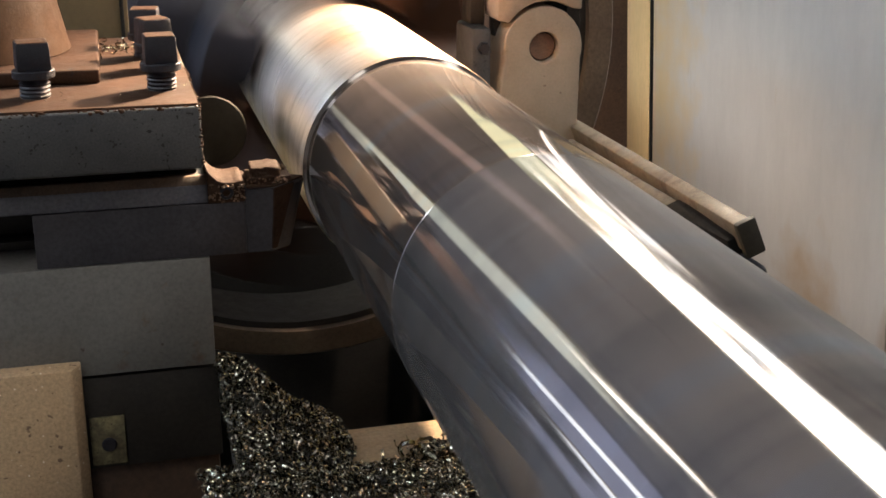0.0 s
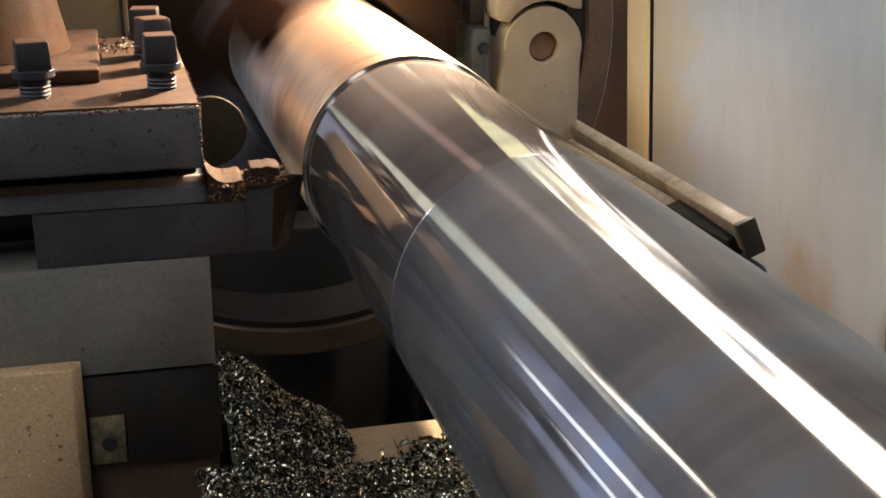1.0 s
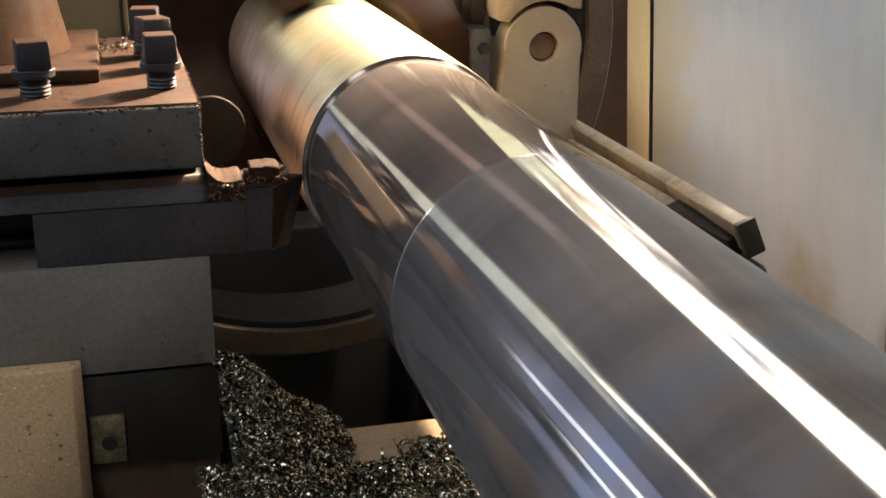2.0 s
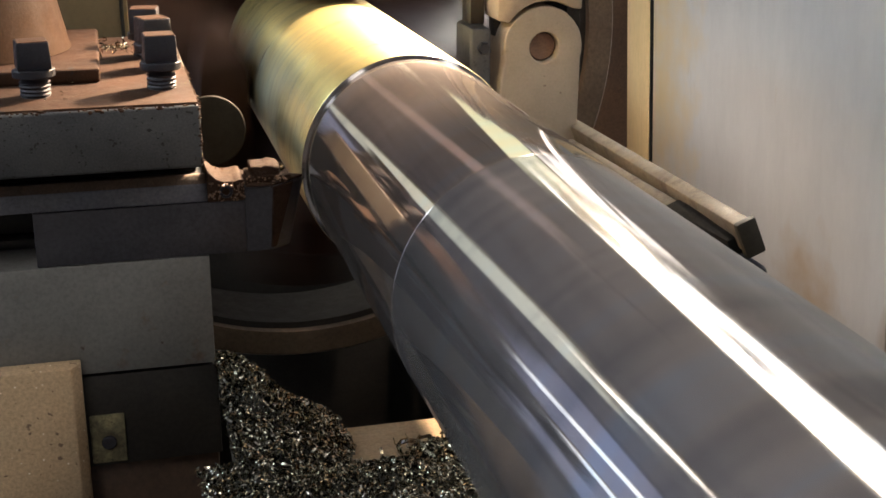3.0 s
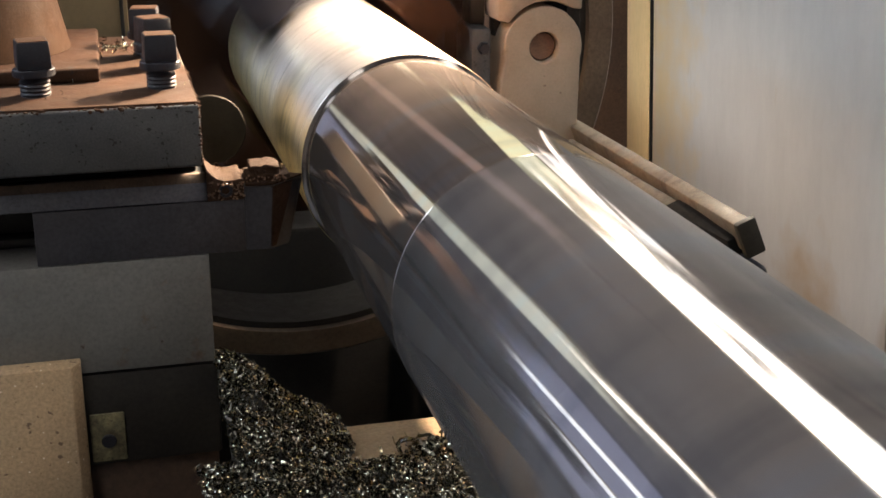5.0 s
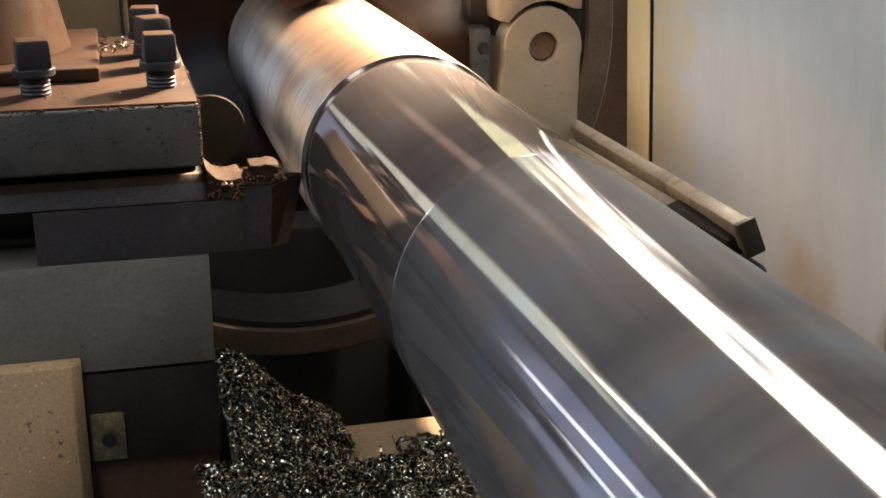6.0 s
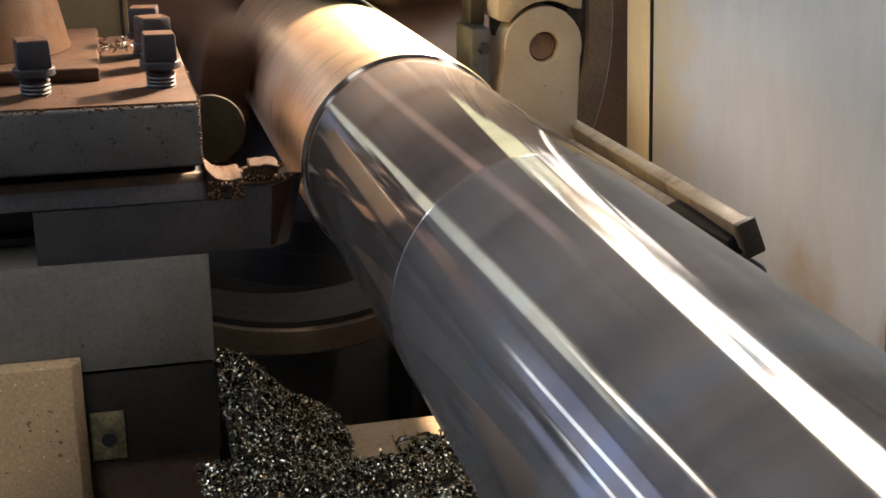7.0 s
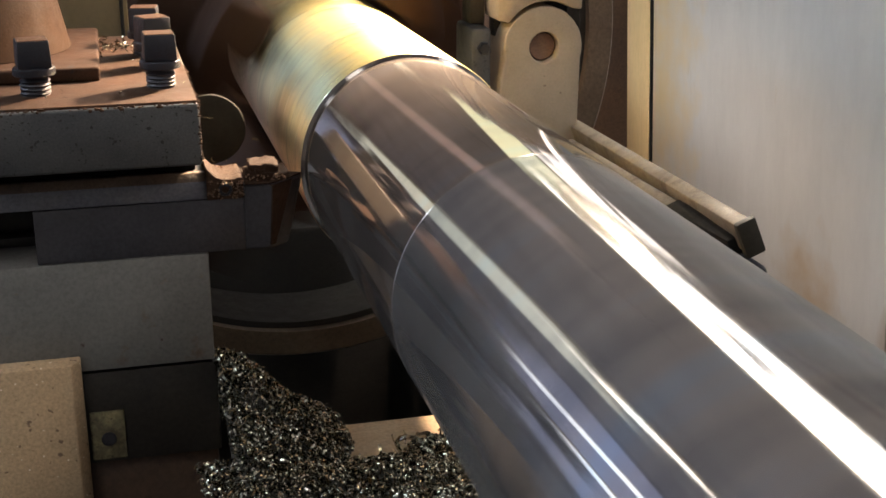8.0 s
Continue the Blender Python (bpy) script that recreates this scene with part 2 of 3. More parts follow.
M_BRASS = worn("oiled_brass_plate", (0.34, 0.30, 0.16), (0.12, 0.10, 0.06), (0.04, 0.035, 0.025), 0.5, 0.2, 90, 400, 0.56, 0.5)
M_FLOOR = worn("oiled_concrete", (0.42, 0.42, 0.43), (0.34, 0.34, 0.35), (0.06, 0.05, 0.045), 0.6, 0.0, 2, 60, 0.6, 0.2)
M_PLASTER = worn("dull_workshop_plaster", (0.54, 0.52, 0.52), (0.48, 0.46, 0.46), (0.42, 0.40, 0.39), 0.85, 0.0, 1.2, 40, 0.66, 0.2)
# unseen ceiling and end wall, lighter and warmer to brighten what the bar mirrors
M_CEILING = worn("lightened_warm_plaster", (0.62, 0.57, 0.56), (0.52, 0.48, 0.48), (0.42, 0.39, 0.39), 0.85, 0.0, 1.2, 40, 0.66, 0.2)
# lightened so the unseen east wall throws more light into the bar
M_LIME = worn("lightened_plaster", (0.70, 0.72, 0.71), (0.65, 0.67, 0.66), (0.55, 0.55, 0.52), 0.85, 0.0, 1.2, 40, 0.66, 0.2)
M_BLACK = worn("black_rubber", (0.02, 0.02, 0.02), (0.03, 0.028, 0.026), (0.04, 0.03, 0.025), 0.6, 0.0, 30, 300, 0.7, 0.2)
M_BLACK.node_tree.nodes["Principled BSDF"].inputs["Specular IOR Level"].default_value = 0.12
M_PANEL = glow("bright_light_panel", (1.0, 0.93, 0.80), 9.0)
M_BULB = glow("warm_lamp_lens", (1.0, 0.86, 0.70), 22.0)
M_PANEL_GREEN = glow("greenish_yellow_light_panel", (0.93, 0.95, 0.58), 2.4)
M_PANEL_DIM = glow("yellowed_light_panel", (1.0, 0.93, 0.66), 3.0)
# added fill light, placed to brighten the guard from the left
M_FILL_COOL = glow("cool_fill_panel", (0.78, 0.90, 1.0), 16.0)
# added fill for faces towards the camera and for the east wall
M_FILL_SOFT = glow("soft_fill_panel", (1.0, 0.96, 0.90), 9.0)
M_DAY = glow("frosted_daylight_pane", (0.55, 0.63, 1.0), 0.60)
# added glow that gives the bar a pinkish reflected streak
M_PANEL_UPRIGHT = glow("pinkish_streak_panel", (1.0, 0.86, 0.77), 7.5)
M_PANEL_FAR = glow("far_warm_light_panel", (1.0, 0.90, 0.78), 6.0)
# added glow: puts a dim pinkish streak into the bar's reflection
M_STREAK_FAINT = glow("faint_pinkish_streak_glow", (1.0, 0.60, 0.48), 0.38)
M_TUBE = glow("greenish_light_panel", (0.93, 1.0, 0.80), 1.15)
M_TUBE_COOL = glow("cool_streak_tube", (0.85, 0.92, 1.0), 3.0)


# ---- building helpers ----
ORIGIN = {}


def thing(name, label, category, at=(0, 0, 0), kind="", group=""):
    ob = tagged(new(name), label, category, group, kind)
    ob.empty_display_size = 0.02
    ob.location = at
    ORIGIN[ob] = Vector(at)
    return ob


def finish_mesh(name, bm, material, smooth=35):
    me = bpy.data.meshes.new(name)
    bmesh.ops.recalc_face_normals(bm, faces=bm.faces)
    for f in bm.faces:
        f.smooth = True
    for e in bm.edges:
        if len(e.link_faces) == 2 and e.calc_face_angle(0) > radians(smooth):
            e.smooth = False
    bm.to_mesh(me)
    bm.free()
    me.materials.append(material)
    return me


def part(name, bm, material, parent, label=""):
    """One mesh under a thing or a part; the bmesh is in world places."""
    root = ORIGIN[parent]
    bmesh.ops.translate(bm, verts=bm.verts, vec=-root)
    ob = new(name, finish_mesh(name, bm, material))
    ob.parent = parent
    ORIGIN[ob] = root
    if label:
        ob["label"] = label
    return ob


def solo(name, bm, material, label, category, kind="", at=(0, 0, 0)):
    bmesh.ops.translate(bm, verts=bm.verts, vec=-Vector(at))
    ob = tagged(new(name, finish_mesh(name, bm, material)), label, category, "", kind)
    ob.location = at
    ORIGIN[ob] = Vector(at)
    return ob


def box(x0, x1, y0, y1, z0, z1, bevel=0.0015, segments=2, bm=None):
    own = bmesh.new()
    bmesh.ops.create_cube(own, size=1)
    for v in own.verts:
        v.co = Vector(((x0 + x1) / 2 + v.co.x * (x1 - x0), (y0 + y1) / 2 + v.co.y * (y1 - y0), (z0 + z1) / 2 + v.co.z * (z1 - z0)))
    if bevel:
        bmesh.ops.bevel(own, geom=own.edges[:], offset=bevel, segments=segments, affect="EDGES", profile=0.5)
    return joined(bm, own)


def joined(bm, own):
    if bm is None:
        return own
    me = bpy.data.meshes.new("scrap")
    own.to_mesh(me)
    own.free()
    bm.from_mesh(me)
    bpy.data.meshes.remove(me)
    return bm


def revolve(profile, seg=48, axis="y", at=(0, 0, 0), closed=False, bm=None):
    """Turns a profile of (radius, height) round an axis."""
    own = bmesh.new()
    rings = []
    for r, h in profile:
        ring = []
        if r < 1e-6:
            ring = [own.verts.new((0, 0, h))]
        else:
            for i in range(seg):
                a = 2 * math.pi * i / seg
                ring.append(own.verts.new((r * math.cos(a), r * math.sin(a), h)))
        rings.append(ring)
    pairs = list(zip(rings, rings[1:])) + ([(rings[-1], rings[0])] if closed else [])
    for a, b in pairs:
        for i in range(seg):
            j = (i + 1) % seg
            if len(a) == 1 and len(b) == 1:
                continue
            if len(a) == 1:
                own.faces.new((a[0], b[i], b[j]))
            elif len(b) == 1:
                own.faces.new((a[i], a[j], b[0]))
            else:
                own.faces.new((a[i], a[j], b[j], b[i]))
    turn = {"z": Matrix.Identity(4), "y": Matrix(((1, 0, 0, 0), (0, 0, 1, 0), (0, -1, 0, 0), (0, 0, 0, 1))), "x": Matrix(((0, 0, 1, 0), (1, 0, 0, 0), (0, 1, 0, 0), (0, 0, 0, 1)))}[axis]
    own.transform(Matrix.Translation(at) @ turn)
    return joined(bm, own)


def prism(outline, axis, lo, hi, bevel=0.0, bm=None):
    """A flat outline drawn out along an axis. The outline is in the two other axes, in order."""
    own = bmesh.new()
    put = {"x": lambda a, b, c: (c, a, b), "y": lambda a, b, c: (a, c, b), "z": lambda a, b, c: (a, b, c)}[axis]
    one = [own.verts.new(put(a, b, lo)) for a, b in outline]
    two = [own.verts.new(put(a, b, hi)) for a, b in outline]
    own.faces.new(one)
    own.faces.new(two[::-1])
    n = len(outline)
    for i in range(n):
        own.faces.new((one[i], one[(i + 1) % n], two[(i + 1) % n], two[i]))
    bmesh.ops.recalc_face_normals(own, faces=own.faces)
    if bevel:
        bmesh.ops.bevel(own, geom=own.edges[:], offset=bevel, segments=2, affect="EDGES", profile=0.5)
    return joined(bm, own)


def pierced(outline, hole, lo, hi):
    """A plate with an outline in x and z and one hole through it, from y = lo to y = hi."""
    own = bmesh.new()
    edges = []
    for loop in (outline, hole):
        vs = [own.verts.new((x, lo, z)) for x, z in loop]
        edges += [own.edges.new((vs[i], vs[(i + 1) % len(vs)])) for i in range(len(vs))]
    bmesh.ops.triangle_fill(own, use_beauty=True, edges=edges)
    rim = [e for e in own.edges if len(e.link_faces) == 1]
    out = bmesh.ops.extrude_face_region(own, geom=own.faces[:])
    bmesh.ops.translate(own, verts=[v for v in out["geom"] if isinstance(v, bmesh.types.BMVert)], vec=(0, hi - lo, 0))
    bmesh.ops.recalc_face_normals(own, faces=own.faces)
    rim = [e for e in own.edges if len(e.link_faces) == 2 and e.calc_face_angle(0) > 1.2 and all(abs(v.co.y - lo) < 1e-6 for v in e.verts)]
    bmesh.ops.bevel(own, geom=rim, offset=0.0022, segments=3, affect="EDGES", profile=0.5)
    return own


def arc(cx, cy, r, a0, a1, n=16):
    return [(cx + r * math.cos(radians(a0 + (a1 - a0) * i / n)), cy + r * math.sin(radians(a0 + (a1 - a0) * i / n))) for i in range(n + 1)]


# ---- room ----
def room():
    solo("floor", box(-4.5, 3.0, -3.0, 10.0, -1.2, -1.1, 0), M_FLOOR, "oil-stained grey concrete workshop floor", "floor", "structure")
    solo("ceiling", box(-4.5, 3.0, -3.0, 10.0, 2.4, 2.5, 0), M_CEILING, "warm grey ceiling lightened for the bar's reflection", "ceiling", "structure")
    solo("wall_north", box(-4.5, 3.0, 10.0, 10.1, -1.1, 2.4, 0), M_CEILING, "dull grey plaster wall of the workshop", "wall", "structure")
    solo("wall_south", box(-4.5, 3.0, -3.1, -3.0, -1.1, 2.4, 0), M_PLASTER, "dull grey plaster wall of the workshop", "wall", "structure")
    solo("wall_east", box(3.0, 3.1, -3.1, 10.1, -1.1, 2.4, 0), M_LIME, "plaster wall lightened to brighten the bar's reflection", "wall", "structure")
    own = box(-4.6, -4.5, -3.1, 10.1, -1.1, -0.8, 0)
    own = box(-4.6, -4.5, -3.1, 10.1, 2.35, 2.4, 0, bm=own)
    for y0, y1 in ((-3.1, 1.0), (4.9, 5.1), (9.0, 10.1)):
        own = box(-4.6, -4.5, y0, y1, -0.8, 2.35, 0, bm=own)
    solo("wall_west", own, M_PLASTER, "dull grey plaster wall with two frosted windows", "wall", "structure")
    # unseen glowing panes, added so that the bar's lower left mirrors blue
    t = thing("window_3", "added frosted bluish panes in the end wall", "window", (-4.4, 10.0, -1.0), "structure")
    for k in range(3):
        a, b = -4.4 + k, -3.4 + k
        part("pane", box(a + 0.02, b - 0.02, 9.985, 9.998, -0.98, 0.9, 0), M_DAY, t, "frosted pane with daylight behind")
        part("mullion", box(b - 0.02, b + 0.02, 9.96, 9.999, -1.0, 0.92, 0.003), M_PIVOT, t)
    for n, (y0, y1) in enumerate(((1.0, 4.9), (5.1, 9.0))):
        t = thing("window_%d" % (n + 1), "wide frosted workshop window with a grey frame", "window", (-4.55, y0, -0.8), "structure")
        for k in range(4):
            a, b = y0 + (y1 - y0) * k / 4, y0 + (y1 - y0) * (k + 1) / 4
            part("pane", box(-4.56, -4.552, a + 0.02, b - 0.02, -0.76, 2.31, 0), M_DAY, t, "frosted pane with daylight behind")
            part("mullion", box(-4.58, -4.53, b - 0.02, b + (0.02 if k < 3 else 0), -0.8, 2.35, 0.003), M_PIVOT, t)
        part("window_sill", box(-4.6, -4.42, y0, y1, -0.8, -0.76, 0.004), M_PIVOT, t)


def bar_between(a, b, half_w, half_h, roll=0, bm=None):
    """A box whose long axis runs from a to b, rolled round it by some degrees."""
    a, b = Vector(a), Vector(b)
    d = b - a
    own = box(-half_w, half_w, 0, d.length, -half_h, half_h, 0.002)
    own.transform(Matrix.Rotation(radians(roll), 4, "Y"))
    q = d.to_track_quat("Y", "Z").to_matrix().to_4x4()
    own.transform(Matrix.Translation(a) @ q)
    return joined(bm, own)


def lights():
    # the faint pinkish panel is added, only for a streak on the bar
    for a, b, w, m, word in (((0.50, 1.62, 1.5), (1.00, 4.10, 1.5), 0.255, M_PANEL, "wide bright warm-white"), ((0.93, 4.25, 1.5), (1.60, 6.5, 1.5), 0.24, M_PANEL_GREEN, "wide greenish-yellow"), ((1.37, 3.95, 1.5), (1.90, 5.7, 1.5), 0.23, M_PANEL_FAR, "wide warm-white"), ((-0.30, 6.3, 1.5), (0.05, 3.40, 1.5), 0.10, M_STREAK_FAINT, "added narrow faint pinkish"), ((0.92, 6.6, 1.5), (0.95, 8.4, 1.5), 0.15, M_PANEL_DIM, "narrow yellowed"),
                             ((-1.42, 3.35, 1.29), (-2.23, 9.5, 1.02), 0.19, M_TUBE, "long greenish-white"), ((-1.29, 2.55, 1.345), (-1.41, 3.33, 1.295), 0.022, M_PANEL, "short narrow warm-white"),
                             # added fills, unseen: they brighten the guard, the front faces and the room
                             ((-2.0, -0.05, 1.5), (-2.0, 1.95, 1.5), 0.26, M_FILL_COOL, "added wide cool-white fill"), ((2.0, -1.6, 2.25), (2.0, 0.3, 2.25), 0.30, M_FILL_SOFT, "added wide soft white fill"), ((-1.1, -1.9, 2.25), (-1.1, -0.3, 2.25), 0.30, M_FILL_SOFT, "added wide soft white fill")):
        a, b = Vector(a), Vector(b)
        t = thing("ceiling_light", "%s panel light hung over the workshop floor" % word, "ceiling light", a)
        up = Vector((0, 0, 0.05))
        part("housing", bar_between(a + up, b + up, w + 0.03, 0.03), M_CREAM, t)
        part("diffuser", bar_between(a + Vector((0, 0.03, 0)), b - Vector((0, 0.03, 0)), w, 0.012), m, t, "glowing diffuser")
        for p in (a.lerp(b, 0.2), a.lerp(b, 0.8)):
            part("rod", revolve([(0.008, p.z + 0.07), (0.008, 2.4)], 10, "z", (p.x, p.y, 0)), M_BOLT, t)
    # two unseen tubes, added so that the bar mirrors thin cool lines
    for a, b, r, m in (((-2.0, 2.75, 0.27), (-2.0, 5.74, -0.215), 0.035, M_TUBE_COOL), ((-2.0, 2.75, 0.73), (-2.0, 4.0, 0.435), 0.042, M_TUBE_COOL)):
        a, b = Vector(a), Vector(b)
        t = thing("streak_tube", "added slanting cool-white tube for a thin reflected line", "tube light", a)
        own = revolve([(0, 0), (r, 0), (r, (b - a).length), (0, (b - a).length)], 16, "z")
        own.transform(Matrix.Translation(a) @ (b - a).to_track_quat("Z", "Y").to_matrix().to_4x4())
        part("tube", own, m, t, "glowing glass tube")
        side = Vector((-2.2 * r, 0, 1.8 * r))
        part("batten", bar_between(a + side, b + side, r * 1.1, r * 0.6), M_CREAM, t)
        for p in (a.lerp(b, 0.1), a.lerp(b, 0.9)):
            part("stand", revolve([(0.012, -1.1), (0.012, p.z)], 10, "z", (p.x + side.x, p.y, 0)), M_BOLT, t)
    # the work lamp that lights the bar from the rear
    t = thing("work_lamp", "small warm work lamp with a round metal shade over the bar", "lamp", LAMP)
    own = revolve([(0.075, -0.03), (0.07, 0.02), (0.045, 0.07), (0.025, 0.09), (0.0, 0.092), (0.0, 0.086), (0.022, 0.085), (0.042, 0.066), (0.066, 0.018), (0.072, -0.03)], 32, "z")
    own.transform(look(LAMP, LAMP_AIM))
    part("shade", own, M_CREAM, t)
    own = revolve([(0, 0.036), (0.03, 0.038), (0.042, 0.044), (0.036, 0.05), (0, 0.052)], 32, "z")
    own.transform(look(LAMP, LAMP_AIM))
    part("bulb_lens", own, M_BULB, t, "glowing warm lamp lens")
    back = look(LAMP, LAMP_AIM) @ Vector((0, 0, 0.09))
    elbow, root = Vector((0.50, 0.98, 0.52)), Vector((0.608, 0.95, 0.12))
    part("stem", bar_between(back, elbow, 0.006, 0.006), M_BOLT, t)
    part("lower_stem", bar_between(elbow, root, 0.006, 0.006), M_BOLT, t)


    # an added upright glow on the end cover, behind the guard's edge, streaks the bar
    t = thing("streak_panel", "added pinkish glow panel for a streak on the bar", "light panel", (0.62, 2.15, 0.04))
    part("housing", box(0.622, 0.65, 2.04, 2.26, 0.0405, 0.64, 0.004), M_CREAM, t)
    part("diffuser", box(0.600, 0.6215, 2.055, 2.245, 0.055, 0.625, 0.003), M_PANEL_UPRIGHT, t, "glowing diffuser")
    # a second, added lamp on the guard lights the guard itself and the chuck
    t = thing("work_lamp", "added shaded warm lamp that lights the guard", "lamp", REAR_LAMP)
    turned = look(REAR_LAMP, REAR_AIM)
    own = revolve([(0.070, 0.022), (0.060, 0.065), (0.030, 0.10), (0.0, 0.104), (0.0, 0.100), (0.028, 0.096), (0.057, 0.062), (0.067, 0.022)], 32, "z")
    own.transform(turned)
    part("shade", own, M_CREAM, t)
    own = revolve([(0, 0.045), (0.02, 0.047), (0.026, 0.053), (0.02, 0.066), (0, 0.068)], 24, "z")
    own.transform(turned)
    part("bulb_lens", own, M_BULB, t, "glowing warm lamp lens")
    elbow = Vector((0.52, 0.98, 0.80))
    part("stem", bar_between(turned @ Vector((0, 0, 0.10)), elbow, 0.006, 0.006), M_BOLT, t)
    part("lower_stem", bar_between(elbow, (0.608, 0.90, 0.12), 0.006, 0.006), M_BOLT, t)


# ---- machine, standing parts ----
def chuck_and_headstock():
    t = thing("lathe_headstock", "brown oily cast-iron lathe headstock behind the chuck", "headstock", (0, 1.75, -1.1))
    part("casting", box(-0.23, 0.299, 2.03, 2.6, -0.75, 0.20, 0.03, 3), M_DARK, t)
    part("end_cover", box(0.30, 0.72, 2.02, 2.6, -0.75, 0.04, 0.01), M_BROWN, t)
    part("lower_casting", box(-0.23, 0.299, 1.755, 2.028, -0.75, -0.32, 0.01), M_DARK, t)
    part("foot", box(-0.26, 0.298, 1.78, 2.55, -1.1, -0.752, 0.01), M_DARK, t)
    part("spindle_nose", revolve([(0.0, 1.52), (0.14, 1.52), (0.16, 1.60), (0.17, 2.035), (0, 2.035)], 64), M_DARK, t)
    c = thing("lathe_chuck", "large worn four-jaw lathe chuck turning with the bar", "chuck", (0, 1.4, 0))
    part("chuck_body", revolve([(0.0, 1.40), (0.185, 1.40), (0.192, 1.407), (0.192, 1.515), (0, 1.515)], 96), M_CHUCK, c)
    # an open guard ring round the chuck stands still on the headstock
    def swept(profile, a0, a1, n=96):
        own = bmesh.new()
        rings = []
        for i in range(n + 1):
            a = radians(a0 + (a1 - a0) * i / n)
            rings.append([own.verts.new((r * math.cos(a), y, r * math.sin(a))) for r, y in profile])
        for one, two in zip(rings, rings[1:]):
            for k in range(len(profile)):
                own.faces.new((one[k], one[k - 1], two[k - 1], two[k]))
        own.faces.new(rings[0])
        own.faces.new(rings[-1][::-1])
        return own

    part("guard_ring", swept([(0.328, 1.412), (0.364, 1.412), (0.364, 1.50), (0.355, 1.512), (0.328, 1.512)], -212, 13), M_DARK, t, "dark open guard ring")
    # lighter band: lamplight on the ring's edge is put into its colour
    part("rim_band", swept([(0.335, 1.411), (0.335, 1.399), (0.343, 1.3985), (0.364, 1.402), (0.3665, 1.406), (0.3665, 1.46), (0.3645, 1.46), (0.3645, 1.411)], -212, 13), M_RIM, t, "grey-brown outer rim with its lit tone painted in")
    for x in (-0.2, 0.2):
        part("ring_strut", box(x - 0.015, x + 0.015, 1.505, 2.035, -0.305, -0.275, 0.003), M_DARK, t)
    for i in range(4):
        own = prism([(0.082, 1.13), (0.125, 1.13), (0.13, 1.22), (0.185, 1.225), (0.19, 1.31), (0.25, 1.315), (0.255, 1.402), (0.082, 1.402)], "z", -0.035, 0.035, 0.004)
        own.transform(Matrix.Rotation(radians(90 * i + 20), 4, "Y"))
        # one jaw is bluer: a passing highlight is put into its colour
        part("jaw", own, M_JAW if i == 2 else M_CHUCK, c, "stepped chuck jaw")
        own = revolve([(0, 1.392), (0.012, 1.392), (0.014, 1.394), (0.014, 1.404), (0, 1.404)], 20, "y", (0.15, 0, 0))
        own.transform(Matrix.Rotation(radians(90 * i + 65), 4, "Y"))
        part("bolt_head", own, M_BOLT, c)
    return c


def steel_bar():
    t = thing("steel_bar", "thick steel bar half turned to a mirror finish in the lathe", "steel bar", (0, 0.857, 0))
    R = 0.075
    part("finished_section", revolve([(0, -0.9), (R - 0.003, -0.9), (R, -0.897), (R, 0.586), (0.0, 0.586)], 256), M_FINISH, t, "mirror-bright turned steel surface")
    part("witness_ring", revolve([(0.0, 0.5862), (R - 0.0001, 0.5862), (R + 0.0001, 0.5866), (R + 0.0001, 0.5870), (R - 0.0002, 0.5874), (0, 0.5874)], 256), M_EDGE, t, "fine bright ring left by the tool")
    part("fresh_section", revolve([(0, 0.5876), (R - 0.0001, 0.5876), (R - 0.0001, 1.25), (0, 1.25)], 256), M_FRESH, t, "freshly turned mirror-bright steel")
    RR = 0.0778
    skin = part("raw_skin", revolve([(R - 0.002, 0.8592), (RR - 0.0004, 0.8592), (RR, 0.8598), (RR, 1.36), (R - 0.002, 1.36)], 256, closed=True), M_SKIN, t, "raw bar skin in copper, yellow and grey patches")
    part("cut_shoulder", revolve([(R - 0.002, 0.8590), (R - 0.0002, 0.8572), (RR - 0.0006, 0.8584), (RR - 0.0004, 0.8590)], 256, closed=True), M_SHOULDER, skin, "freshly cut shoulder")
    return t, skin


def guard_wall():
    X = 0.62
    lean = Matrix.Translation((X, 0, 0)) @ Matrix.Rotation(radians(-2.5), 4, "Y") @ Matrix.Translation((-X, 0, 0))

    def leant(own):
        own.transform(lean)
        return own

    t = thing("wall_rear_guard", "white painted sheet-metal splash guard with a yellowed edge", "guard panel", (X, 0.4, -1.1), "structure")
    part("panel", leant(box(X, X + 0.025, 1.2075, 1.8765, -0.72, 0.125, 0.003)), M_WALL, t)
    part("panel", leant(box(X, X + 0.025, -1.2, 1.2025, -0.72, 0.125, 0.003)), M_WALL, t)
    part("edge_post", leant(box(X - 0.005, X + 0.06, 1.884, 1.973, -0.72, 0.125, 0.005)), M_POST, t, "yellowed cream edge post")
    part("edge_seal", leant(box(X - 0.0025, X + 0.04, 1.8788, 1.8826, -0.72, 0.124, 0.0006)), M_BLACK, t, "dark crumbling joint seal")
    part("foot", box(X - 0.05, X + 0.07, -1.2, 1.96, -1.1, -0.7205, 0.004), M_PIVOT, t)
    for y, z in ((1.228, -0.038), (1.228, -0.050), (1.197, -0.318)):
        part("screw", leant(revolve([(0, X - 0.0025), (0.0035, X - 0.0025), (0.004, X - 0.0015), (0.004, X + 0.002)], 14, "x", (0, y, z))), M_BOLT, t)


